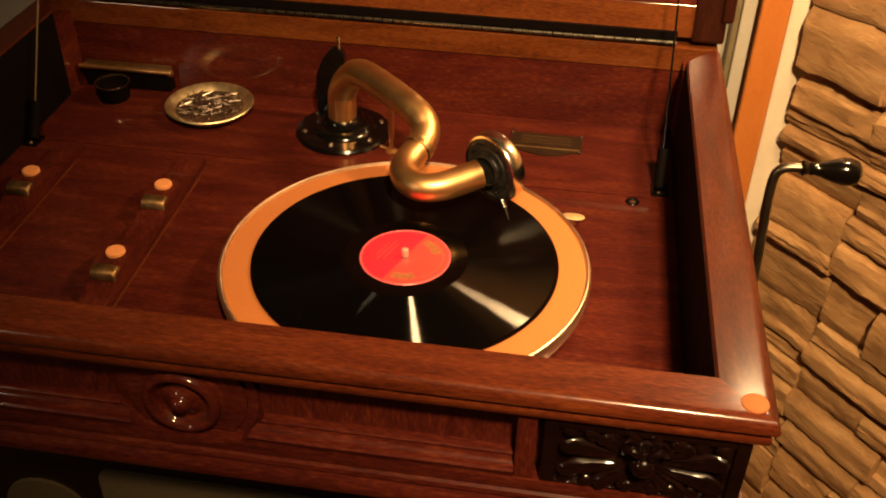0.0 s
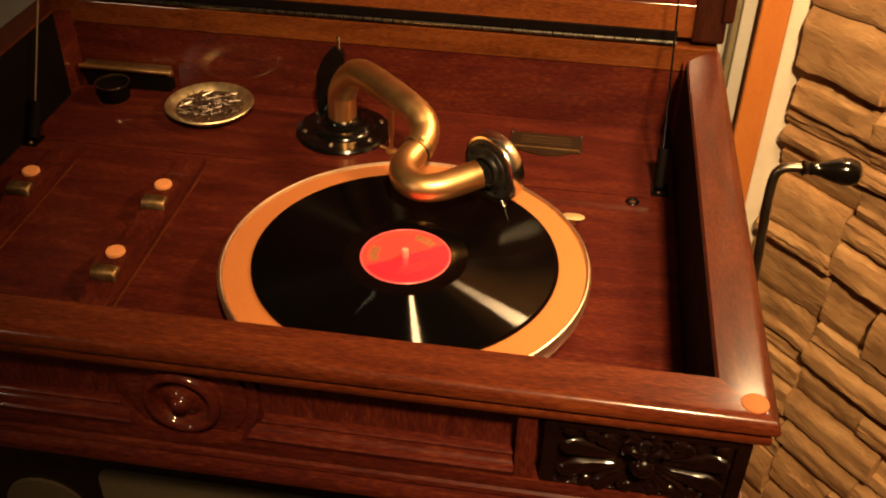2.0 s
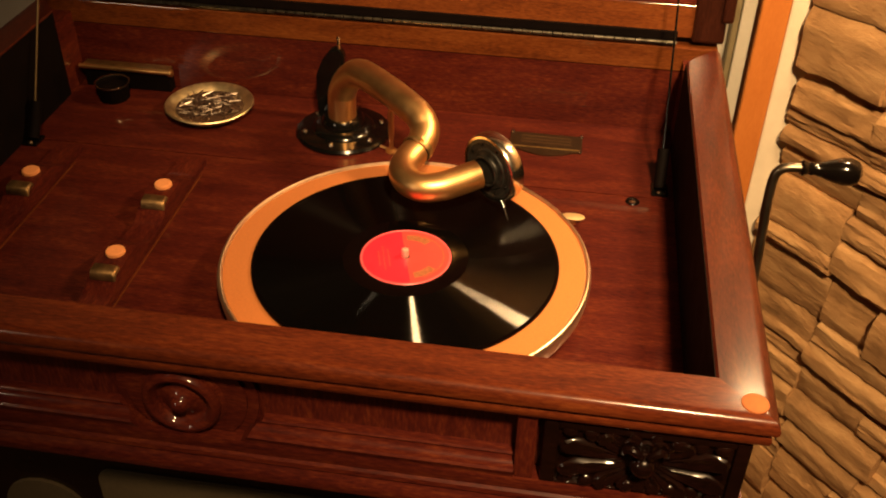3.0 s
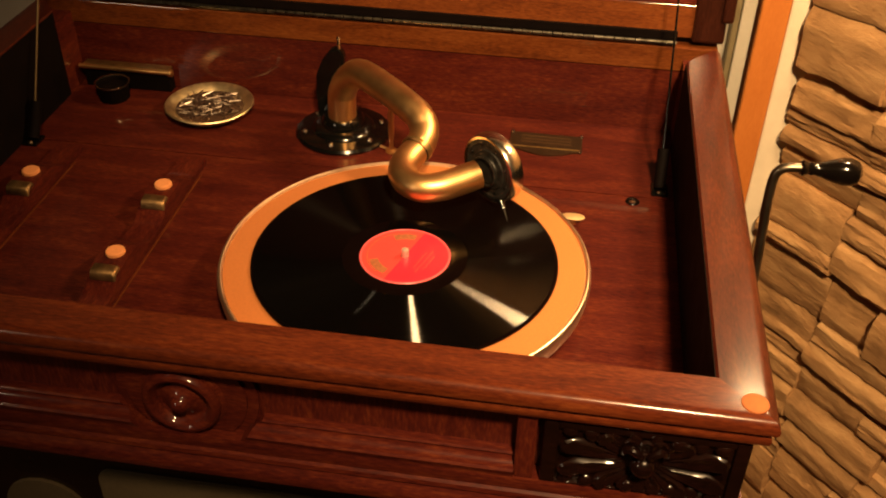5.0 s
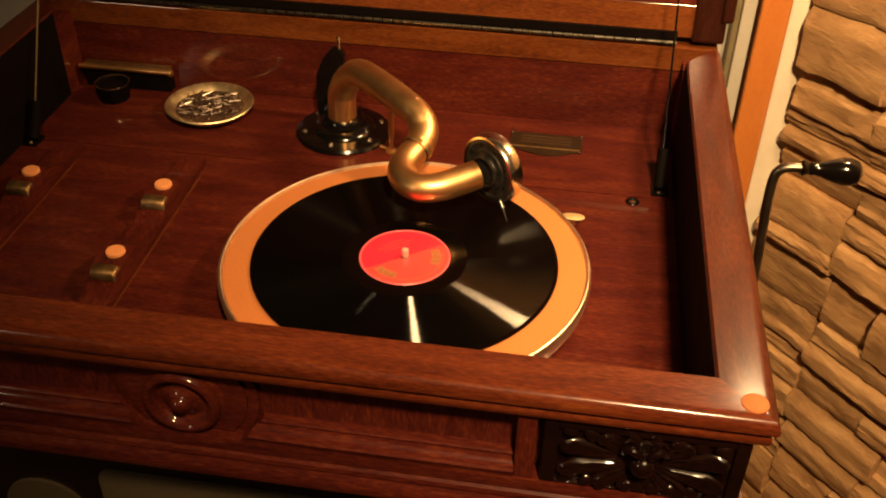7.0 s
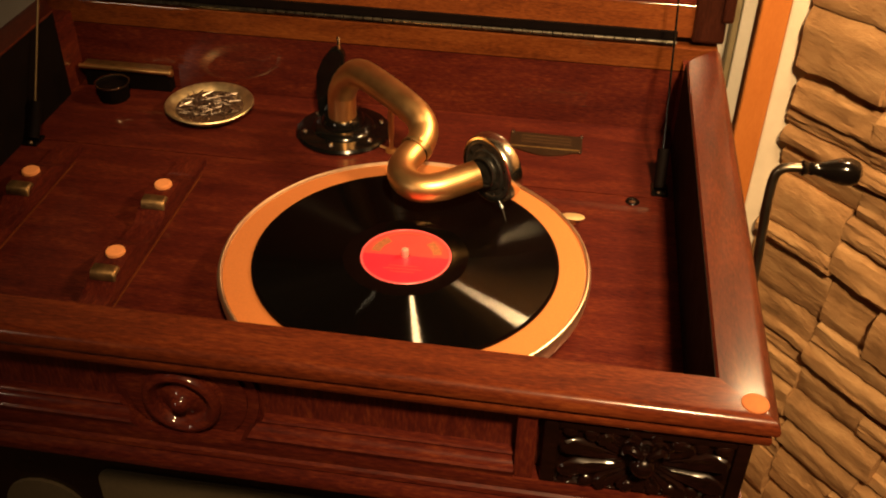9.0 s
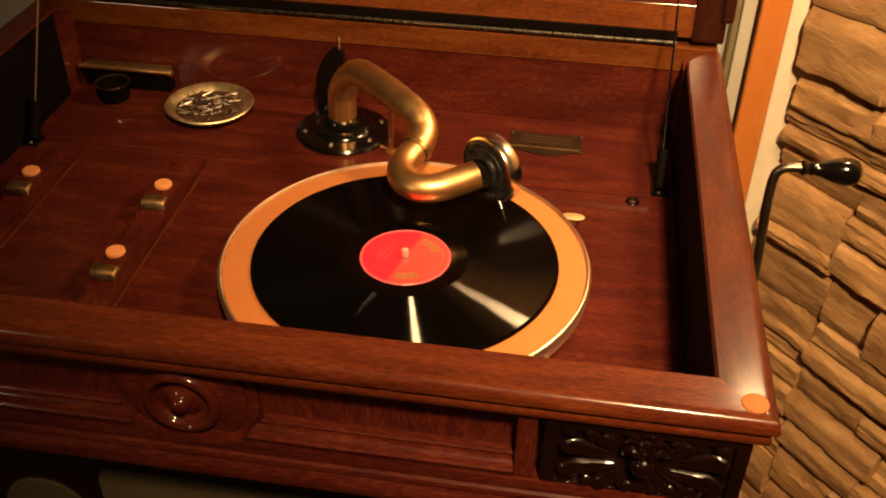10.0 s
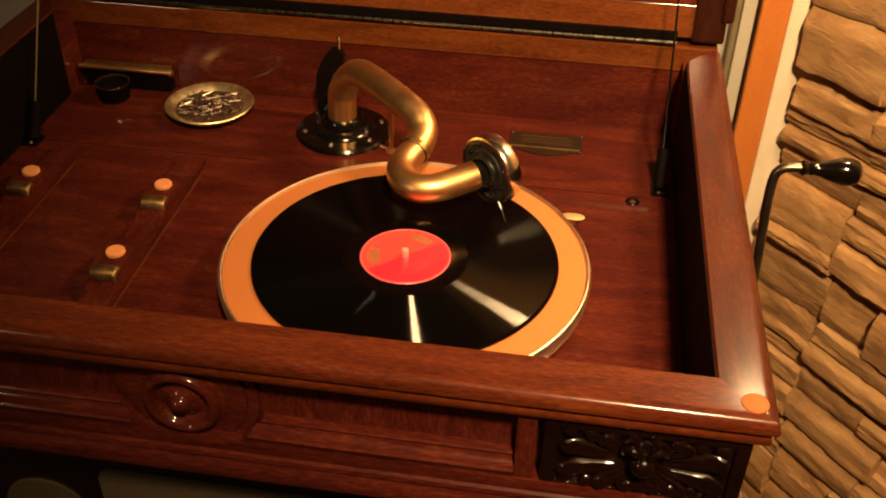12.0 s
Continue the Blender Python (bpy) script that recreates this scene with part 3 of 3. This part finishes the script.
# ---- the open lid ----
def lid():
    hw = (XRO - XLO) / 2
    ob = fixed("lid", block(-hw + 0.030, hw - 0.030, 0.0012, 0.058, 0.0364, 0.505, 0.001), WOOD_X, (-0.1, YB + 0.004, RIM_Z + 0.004), "open mahogany lid with a framed inner panel")
    ob.rotation_euler = (radians(-11), 0, 0)
    # local z up the lid, local y away from the viewer
    part("bottom_rail", block(-hw + 0.030, hw - 0.030, 0.0, 0.060, 0.004, 0.036, 0.0004), WOOD_LIT, ob, "mahogany bottom rail coloured golden for its light")
    for s in (-1, 1):
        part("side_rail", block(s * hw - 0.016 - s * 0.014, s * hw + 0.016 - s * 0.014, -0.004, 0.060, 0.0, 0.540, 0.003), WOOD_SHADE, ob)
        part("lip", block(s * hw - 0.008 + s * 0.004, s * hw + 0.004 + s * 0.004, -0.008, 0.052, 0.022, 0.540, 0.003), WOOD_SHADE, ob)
    part("top_rail", block(-hw + 0.030, hw - 0.030, 0.0, 0.060, 0.505, 0.540, 0.003), WOOD_X, ob)
    # long piano hinge
    hinge = fixed("piano_hinge", block(-0.325, 0.321, -0.003, 0.004, -0.0032, -0.002), BLACK, (-0.1, YB + 0.003, RIM_Z + 0.0035), "long worn nickel piano hinge between rail and lid")
    n = 62
    for i in range(n):
        x0 = -0.325 + 0.646 * i / n
        part("knuckle", tube([(x0 + 0.0004, -0.004, 0.0), (x0 + 0.646 / n - 0.0004, -0.004, 0.0)], 0.0025, 10), HINGE, hinge)
    part("leaf", block(-0.325, 0.321, -0.001, 0.006, 0.002, 0.0105), MATT_BLACK, hinge, "blackened hinge leaf")


lid()


def lid_stay(low, high, foot_mat, label):
    """A thin rod from a socket on the motor board up to the lid."""
    low, high = Vector(low), Vector(high)
    d = high - low
    ob = fixed("lid_stay", tube([d * 0.05, d], 0.0011, 8), foot_mat, low, label)
    tilt = Vector((0, 0.021, 0.036))
    sock = tube(spline([(0, 0, 0.004), tilt * 0.5, tilt]), 0.0058, 14)
    part("socket", sock, MATT_BLACK, ob, "black socket")
    part("base_plate", block(-0.008, 0.008, -0.010, 0.010, 0.0, 0.003, 0.001), BLACK, ob)
    part("screw", lathe([(0, 0.0052), (0.002, 0.005), (0.0028, 0.003)], 14, m=Matrix.Translation((0, -0.007, 0))), NICKEL, ob)
    return ob


lid_stay((0.2155, 0.186, 0.0), (0.2100, 0.350, 0.300), BLACK, "thin dark metal lid stay in a black socket")
lid_stay((-0.4200, 0.166, 0.0), (-0.4210, 0.330, 0.300), plain("tarnished_brass", (0.14, 0.10, 0.05), 0.5, 0.8), "thin dull brass lid stay in a black socket")

# ---- turntable and record ----
def turntable():
    tt = fixed("turntable", lathe([(0.0, 0.012), (0.140, 0.012), (0.149, 0.013), (0.1517, 0.0145), (0.1526, 0.0180), (0.1531, 0.0225), (0.1536, 0.0258), (0.1533, 0.0280),
                           (0.1524, 0.0296), (0.1511, 0.0301), (0.1500, 0.0294), (0.1494, 0.0278), (0.0, 0.0278)], 128), GILT, (0, 0, 0), "round turntable covered in orange-tan felt with a gilt rim")
    part("felt", lathe([(0.0, 0.0284), (0.1480, 0.0284), (0.1493, 0.0276)], 128), FELT, tt, "orange-tan felt")
    part("hub", lathe([(0.0, 0.012), (0.02, 0.012), (0.02, 0.0), (0.0, 0.0)], 24), BLACK, tt)
    part("spindle", lathe([(0.0031, 0.028), (0.0031, 0.0372), (0.0026, 0.0382), (0.0, 0.0387)], 24), SPINDLE, tt, "nickel spindle")
    return tt


def record():
    rec = empty("record", (0.0, 0.0, 0.0286), "black shellac record with a red label on the turntable", "record")
    part("disc", lathe([(0.0, 0.0), (0.1262, 0.0), (0.1270, 0.0009), (0.1266, 0.0020), (0.1245, 0.0021), (0.1240, 0.0021)], 160), SHELLAC, rec)
    part("playing_surface", lathe([(0.1240, 0.0021), (0.0520, 0.0021)], 160), GROOVES, rec, "grooved playing surface")
    part("run_out", lathe([(0.0520, 0.0021), (0.0390, 0.0020), (0.0385, 0.0019), (0.0378, 0.0021), (0.0, 0.0021)], 96), SHELLAC, rec)
    # label: plain half and printed half
    def sector(r0, r1, a0, a1, z, n=40):
        b = bmesh.new()
        lo = [b.verts.new((r0 * math.cos(radians(a0 + (a1 - a0) * i / n)), r0 * math.sin(radians(a0 + (a1 - a0) * i / n)), z)) for i in range(n + 1)]
        hi = [b.verts.new((r1 * math.cos(radians(a0 + (a1 - a0) * i / n)), r1 * math.sin(radians(a0 + (a1 - a0) * i / n)), z)) for i in range(n + 1)]
        for i in range(n):
            b.faces.new((lo[i], lo[i + 1], hi[i + 1], hi[i]))
        return b
    lab = part("label", sector(0.0035, 0.0360, -180, 0, 0.00235), LABEL, rec, "red paper label")
    part("printed_half", sector(0.0035, 0.0360, 0, 180, 0.00235), LABEL_B, lab, "printed orange-red half")
    part("label_rim", lathe([(0.0358, 0.0022), (0.0362, 0.0027), (0.0372, 0.0028), (0.0379, 0.0022)], 96), LABEL_EDGE, lab)
    for r0, r1, a0, a1 in ((0.0225, 0.0300, 8, 48), (0.0225, 0.0300, 128, 172), (0.0310, 0.0318, 20, 160)):
        part("print", sector(r0, r1, a0, a1, 0.00255, 16), PRINT, lab, "olive gold print")
    for x0, x1, y in ((-0.012, 0.012, -0.014), (-0.016, 0.016, -0.018), (-0.010, 0.010, -0.022)):
        part("print_line", block(x0, x1, y - 0.0005, y + 0.0005, 0.0024, 0.00255), LABEL_B, lab)
    return rec


TURNTABLE, RECORD = turntable(), record()

# ---- tone arm ----
PIVOT = Vector((-0.112, 0.2435, 0.0))


def tone_arm_base():
    ob = fixed("tone_arm_base", lathe([(0.0, 0.0), (0.0495, 0.0), (0.0500, 0.0025), (0.0480, 0.0048), (0.0420, 0.0060), (0.0330, 0.0068), (0.0310, 0.0100),
                          (0.0270, 0.0118), (0.0225, 0.0125), (0.0215, 0.0180), (0.0195, 0.0205), (0.0150, 0.0210), (0.0140, 0.0180), (0.0, 0.0180)], 64), BLACK, PIVOT, "black japanned round tone arm base with nickel screws")
    for i in range(6):
        a = radians(25 + 60 * i)
        part("screw", lathe([(0, 0.0092), (0.0018, 0.0088), (0.0030, 0.0070), (0.0032, 0.0055)], 16, m=Matrix.Translation((0.0405 * math.cos(a), 0.0405 * math.sin(a), 0))), NICKEL, ob, "nickel screw")
    # standing yoke behind the arm
    fin = [(-0.031, 0.006), (-0.032, 0.036), (-0.031, 0.056), (-0.023, 0.074), (-0.014, 0.085), (-0.005, 0.086), (0.000, 0.078), (-0.002, 0.062), (-0.006, 0.040), (-0.004, 0.006)]
    b = extrude(fin, 1, 0.016, 0.026)
    bmesh.ops.bevel(b, geom=b.edges[:], offset=0.0015, segments=2, affect="EDGES")
    part("yoke", b, BLACK, ob, "black standing yoke")
    part("yoke_screw", lathe([(0.0, 0.0985), (0.0020, 0.0980), (0.0026, 0.0955), (0.0016, 0.0930), (0.0024, 0.0905), (0.0024, 0.083), (0, 0.083)], 16, m=Matrix.Translation((-0.0062, 0.021, 0.0))), NICKEL, ob, "nickel screw")


def tone_arm():
    P = Matrix.Translation(-PIVOT)

    def ap(name, bm, mat, label="", parent=None):
        bm.transform(P)
        return part(name, bm, mat, arm, label)
    path = spline([(-0.112, 0.2415, 0.014), (-0.1115, 0.2410, 0.038), (-0.1095, 0.2390, 0.052), (-0.0975, 0.2265, 0.0735), (-0.0815, 0.2105, 0.0862),
                   (-0.0505, 0.1785, 0.0890), (-0.0255, 0.1525, 0.0885), (-0.0115, 0.1400, 0.0840), (-0.0058, 0.1310, 0.0775), (-0.0055, 0.1210, 0.0722), (-0.0085, 0.1110, 0.0680)], 8)
    b = tube(path, lambda t: 0.0148 - 0.0014 * min(1, t * 1.5), 28)
    b.transform(P)
    arm = fixed("tone_arm", b, BRASS, PIVOT, "curved gilt brass tone arm with a round sound box")
    neck = spline([(-0.0085, 0.1110, 0.0680), (-0.0150, 0.0960, 0.0645), (-0.0165, 0.0820, 0.0625), (-0.0100, 0.0680, 0.0612), (0.0040, 0.0600, 0.0610),
                   (0.0200, 0.0630, 0.0620), (0.0350, 0.0715, 0.0640), (0.0500, 0.0815, 0.0665)], 8)
    ap("goose_neck", tube(neck, 0.0127, 28), BRASS)
    d = Vector((-0.0065, -0.015, -0.0035)).normalized()
    c = Vector((-0.0082, 0.1118, 0.0682))
    ap("joint_ring", tube([c - d * 0.0030, c - d * 0.0028, c + d * 0.0028, c + d * 0.0030], lambda t: 0.0138, 28), BRASS_DULL)
    ap("joint_seam", tube([c + d * 0.0030, c + d * 0.0042], 0.0131, 28), MATT_BLACK, "dark seam of the joint")
    ring = [c + d * 0.0036 + Vector((0.0142 * math.cos(a), 0.0, 0.0142 * math.sin(a))) - d * (0.0142 * (math.cos(a) * d.x + math.sin(a) * d.z)) for a in [radians(30 + 12 * i) for i in range(13)]]
    ap("joint_wire", tube(ring, 0.0010, 8), CLIP, "bent wire clip")
    ap("joint_pin", tube([c + Vector((0.004, -0.004, 0.010)), c + Vector((0.006, -0.006, 0.0145))], 0.0020, 10), BRASS)
    # sound box: its axis points along the record's radius
    nrm = Vector((0.635, 0.770, 0.02)).normalized()
    at = Vector((0.0610, 0.0890, 0.0695))
    m = Matrix.Translation(at) @ nrm.to_track_quat("Z", "Y").to_matrix().to_4x4() @ Matrix.Diagonal((1.06, 1.06, 1.0, 1))
    sb = ap("sound_box", lathe([(0.0, -0.0078), (0.0105, -0.0078), (0.0118, -0.0066), (0.0122, -0.0052), (0.0140, -0.0044), (0.0170, -0.0046), (0.0180, -0.0034), (0.0225, -0.0036), (0.0235, -0.0044), (0.0262, -0.0040), (0.0268, -0.0025), (0.0268, 0.0040), (0.0, 0.0045)], 56, m=m), BLACK_PITTED, "pitted black sound box")
    ap("sound_box_rim", lathe([(0.0266, -0.0046), (0.0285, -0.0044), (0.0293, -0.0030), (0.0299, 0.0010), (0.0300, 0.0066), (0.0292, 0.0086), (0.0250, 0.0092), (0.0240, 0.0080), (0.0266, 0.0040)], 64, m=m), NICKEL, "worn nickel rim", sb)
    ap("collar", lathe([(0.0120, -0.0100), (0.0133, -0.0098), (0.0135, -0.0078), (0.0124, -0.0066), (0.0, -0.0066), (0.0, -0.0100)], 40, m=m), BLACK_PITTED, "", sb)
    for i in range(8):
        a = radians(22.5 + 45 * i)
        b = lathe([(0, -0.0046), (0.0010, -0.0043), (0.0015, -0.0034)], 12, m=m @ Matrix.Translation((0.0215 * math.cos(a), 0.0215 * math.sin(a), 0)))
        ap("screw", b, BLACK, "", sb)
    ap("needle_holder", tube([(0.0715, 0.0765, 0.0450), (0.0750, 0.0725, 0.0400)], 0.0024, 12), BLACK, "", sb)
    ap("needle", tube([(0.0750, 0.0725, 0.0402), (0.0795, 0.0665, 0.0310)], lambda t: 0.0008 - 0.0005 * t, 8), plain("dark_needle", (0.06, 0.055, 0.05), 0.6, 1.0), "steel needle", sb)
    return arm


tone_arm_base()
ARM = tone_arm()


def arm_rest():
    ob = fixed("arm_rest", lathe([(0.0, 0.0), (0.006, 0.0), (0.0062, 0.0015), (0.0025, 0.0030), (0.0020, 0.012), (0.0028, 0.020), (0.0034, 0.028), (0.0027, 0.034), (0.0036, 0.042), (0.0022, 0.050), (0.0, 0.052)], 20), BRASS, (-0.0545, 0.2130, 0.0), "slim brass tone arm rest post with a hook")
    part("hook", tube(spline([(0, 0, 0.049), (-0.004, 0.001, 0.056), (-0.0085, 0.002, 0.058), (-0.0105, 0.003, 0.055)]), 0.0014, 10), NICKEL, ob, "nickel hook")
    part("foot", tube([(0, 0, 0.002), (-0.0125, 0.004, 0.003)], 0.0013, 8), BRASS, ob)


arm_rest()

# ---- crank ----
def crank():
    P = Matrix.Translation((-0.262, -0.085, 0.120))

    def kp(name, bm, mat, label=""):
        bm.transform(P)
        return part(name, bm, mat, ob, label)
    b = tube(spline([(0.257, 0.060, -0.120), (0.285, 0.060, -0.120), (0.2965, 0.063, -0.112), (0.2985, 0.072, -0.070), (0.2990, 0.086, -0.004), (0.2975, 0.096, 0.050), (0.2980, 0.1000, 0.076),
                             (0.3010, 0.1010, 0.0855), (0.3080, 0.1010, 0.0895), (0.3200, 0.1010, 0.0905), (0.345, 0.1010, 0.0905)], 6), 0.0042, 16)
    b.transform(P)
    ob = fixed("crank", b, plain("dark_steel", (0.20, 0.17, 0.13), 0.35, 1.0), (0.262, 0.085, -0.120), "dark steel winding crank with a black turned handle")
    m = Matrix.Translation((0.3180, 0.1010, 0.0905)) @ pose(0, 0, 0, 0, 90)
    kp("escutcheon", lathe([(0.0, 0.006), (0.010, 0.006), (0.014, 0.003), (0.015, 0.0)], 32, m=Matrix.Translation((0.2575, 0.060, -0.120)) @ pose(0, 0, 0, 0, 90)), NICKEL)
    kp("handle", lathe([(0.0, 0.0), (0.0058, 0.0), (0.0070, 0.0015), (0.0062, 0.0040), (0.0048, 0.0060), (0.0058, 0.0085), (0.0052, 0.0110), (0.0070, 0.0180), (0.0100, 0.0265),
                        (0.0118, 0.0340), (0.0118, 0.0400), (0.0098, 0.0455), (0.0055, 0.0485), (0.0, 0.0492)], 40, m=m), plain("black_lacquer", (0.004, 0.003, 0.0024), 0.12), "black lacquered wooden handle")


crank()

# ---- left compartment: slats with felt pads ----
def record_slat():
    prof = []
    for i in range(61):
        y = -0.172 + 0.328 * i / 60
        bump = math.exp(-((y - 0.080) / 0.030) ** 4) + math.exp(-((y + 0.026) / 0.030) ** 4)
        prof.append((y, 0.006 + 0.0135 * min(1, bump) if 0.0 < (y + 0.172) else 0.006))
    pts = [(-0.172, 0.0)] + prof + [(0.156, 0.0)]
    ob = fixed("record_slat", extrude(pts, 0, -0.013, 0.013), WOOD_Y, (-0.2445, 0.0, 0.0), "scooped mahogany slat with orange felt pads")
    # pale strip: the lit right edge of the slat, painted in
    part("lit_edge", block(0.0147, 0.0157, -0.172, 0.135, 0.0, 0.0008), WOOD_LIT, ob, "pale line for the slat's lit edge")
    for y in (0.080, -0.026):
        part("felt_pad", lathe([(0.0, 0.0035), (0.0070, 0.0034), (0.0080, 0.0026), (0.0082, 0.0)], 32, m=Matrix.Translation((0, y + 0.003, 0.0192))), PAD, ob, "round orange felt pad")
        clip = spline([(0, y - 0.0150, 0.0198), (0, y - 0.0215, 0.0200), (0, y - 0.0250, 0.0185), (0, y - 0.0268, 0.0150), (0, y - 0.0276, 0.0118)], 4)
        b = bmesh.new()
        rows = []
        for q in clip:
            rows.append([b.verts.new((x, q.y, q.z + dz)) for x, dz in ((-0.0105, 0), (-0.010, 0.0010), (0.009, 0.0010), (0.0105, 0.0), (0.0120, -0.002))])
        for a, c in zip(rows, rows[1:]):
            for i in range(4):
                b.faces.new((a[i], a[i + 1], c[i + 1], c[i]))
        sheet = part("clip", b, CLIP, ob, "dull brass clip")
        sol = sheet.modifiers.new("thick", "SOLIDIFY")
        sol.thickness = 0.0012
    return ob


SLAT = record_slat()
copy_thing(SLAT, Matrix.Translation(Vector((-0.3755, 0.0, 0.0)) - Vector(CAB.location)))


# ---- needles, cups, plate, small fittings ----
def needle_dish():
    ob = empty("needle_dish", (-0.263, 0.257, 0.0), "round brass dish full of used steel needles", "needle dish")
    part("dish", lathe([(0.0, 0.0), (0.030, 0.0), (0.034, 0.002), (0.039, 0.007), (0.0462, 0.0115), (0.0474, 0.0125), (0.0466, 0.0135), (0.0440, 0.0127), (0.0375, 0.0090), (0.034, 0.0055), (0.0, 0.0045)], 72), DISH, ob)
    part("needle_bed", lathe([(0.0, 0.0115), (0.012, 0.0110), (0.024, 0.0098), (0.0360, 0.0080)], 40), DIRT, ob)
    rng = random.Random(2)
    for i in range(130):
        r, a, d = 0.031 * math.sqrt(rng.random()), rng.uniform(0, 6.283), rng.uniform(0, 3.1416)
        z = 0.0115 - 0.0030 * (r / 0.031) ** 2 + rng.uniform(0.0, 0.002)
        e = Vector((math.cos(d), math.sin(d), rng.uniform(-0.25, 0.25))) * 0.0068
        c = Vector((r * math.cos(a), r * math.sin(a), z + 0.001))
        part("needle", tube([c - e, c + e * 0.6, c + e], lambda t: 0.0008 if t < 0.7 else 0.0003, 5), NEEDLE, ob)


def needle_cup():
    ob = empty("needle_cup", (-0.3780, 0.2700, 0.0), "small round dark needle cup with a nickel rim", "needle cup")
    part("cup", lathe([(0.0, 0.0), (0.0150, 0.0), (0.0165, 0.002), (0.0174, 0.018), (0.0180, 0.0192), (0.0168, 0.019), (0.0162, 0.015), (0.0, 0.0142)], 40), MATT_BLACK, ob)
    part("cup_rim", lathe([(0.0174, 0.0182), (0.0190, 0.0190), (0.0188, 0.0204), (0.0174, 0.0200), (0.0172, 0.0186)], 48), NICKEL, ob, "worn nickel rim")


def needle_box():
    ob = empty("needle_box", (-0.372, 0.2985, 0.0), "dark needle box with a brass edge against the back panel", "needle box")
    part("box", block(-0.050, 0.050, -0.004, 0.009, 0.0, 0.024, 0.001), MATT_BLACK, ob)
    part("brass_edge", tube([(-0.053, -0.006, 0.0250), (0.053, -0.006, 0.0250)], 0.0028, 14), BRASS, ob, "brass edge rod")
    part("end_cap", lathe([(0, -0.003), (0.0042, -0.002), (0.0045, 0.0), (0.0042, 0.002), (0, 0.003)], 20, m=Matrix.Translation((0.053, -0.006, 0.0250)) @ pose(0, 0, 0, 0, 90)), BRASS, ob)
    part("flap", block(-0.050, 0.050, -0.003, 0.008, 0.0245, 0.0270, 0.0008), BRASS_DULL, ob)


def name_plate():
    pts = [(-0.0375, 0.019), (-0.0375, -0.013)] + [(-0.030 + 0.060 * i / 12, -0.014 - 0.010 * math.sin(math.pi * i / 12)) for i in range(13)] + [(0.0375, -0.013), (0.0375, 0.019)]
    ob = fixed("name_plate", extrude(pts, 2, 0.0, 0.0016), PLATE, (0.1005, 0.256, 0.0), "dark bronze name plate screwed to the board")
    part("raised_line", block(-0.036, 0.036, -0.0108, -0.0092, 0.0016, 0.0022), BRASS_DULL, ob, "worn raised line")
    for z in (0.012, 0.006, 0.000):
        part("lettering_bar", block(-0.026, 0.026, z - 0.0012, z + 0.0012, 0.0016, 0.0020), plain("bar_bronze", (0.10, 0.055, 0.025), 0.4, 0.6), ob)
    for x, y in ((-0.036, 0.0185), (0.036, 0.0185), (0.036, -0.013), (-0.036, -0.013)):
        part("screw", lathe([(0, 0.0034), (0.0016, 0.0030), (0.0022, 0.0016)], 14, m=Matrix.Translation((x, y, 0))), NICKEL, ob)


def small_fittings():
    eye = fixed("eyelet", lathe([(0.0042, 0.0), (0.0042, 0.0012), (0.0058, 0.0016), (0.0068, 0.0006), (0.0068, 0.0)], 28), BLACK, (0.1900, 0.1630, 0.0), "small nickel eyelet in the motor board")
    part("plug", lathe([(0.0, 0.0008), (0.0026, 0.0006), (0.0042, 0.0002)], 20), NICKEL, eye)
    b = lathe([(0.0, 0.0022), (0.0060, 0.0020), (0.0075, 0.0012), (0.0070, 0.0)], 28)
    b.transform(Matrix.Translation((0, 0, 0.0062)) @ Matrix.Diagonal((1.45, 0.75, 1.0, 1)))
    lev = fixed("speed_lever", b, plain("matt_gilt", (0.62, 0.44, 0.22), 0.6, 0.6, 0.1, 200.0), (0.135, 0.1175, 0.0), "small gilt speed lever beside the turntable")
    part("stem", lathe([(0.0030, 0.0), (0.0030, 0.0066), (0, 0.0066)], 16), BRASS, lev)
    fixed("felt_bumper", lathe([(0.0, 0.0016), (0.0070, 0.0015), (0.0082, 0.0008), (0.0084, 0.0)], 32), LEATHER, (0.2515, -0.1945, RIM_Z), "round orange leather bumper on the rim corner")


needle_dish()
needle_cup()
needle_box()
name_plate()
small_fittings()
stone_wall()


# ---- what moves ----
def motions():
    # 78 turns a minute, clockwise
    turns = [(i / 10, 8.0 - 467.3 * (i / 10 - 11.3)) for i in range(121)]
    home = Matrix.Translation(-Vector(CAB.location))
    walk(TURNTABLE, [(t, home @ pose(0, 0, 0, 0, 0, a)) for t, a in turns])
    wobble = 0.0007
    walk(RECORD, [(t, pose(wobble * math.cos(radians(a + 40)), wobble * math.sin(radians(a + 40)), 0.0286, 0, 0, a)) for t, a in turns])
    # the arm creeps inwards
    walk(ARM, [(t, home @ Matrix.Translation(PIVOT) @ pose(0, 0, 0, 0, 0, -0.92 * t / 12.0)) for t in (0.0, 3.0, 6.0, 9.0, 12.0)])


motions()
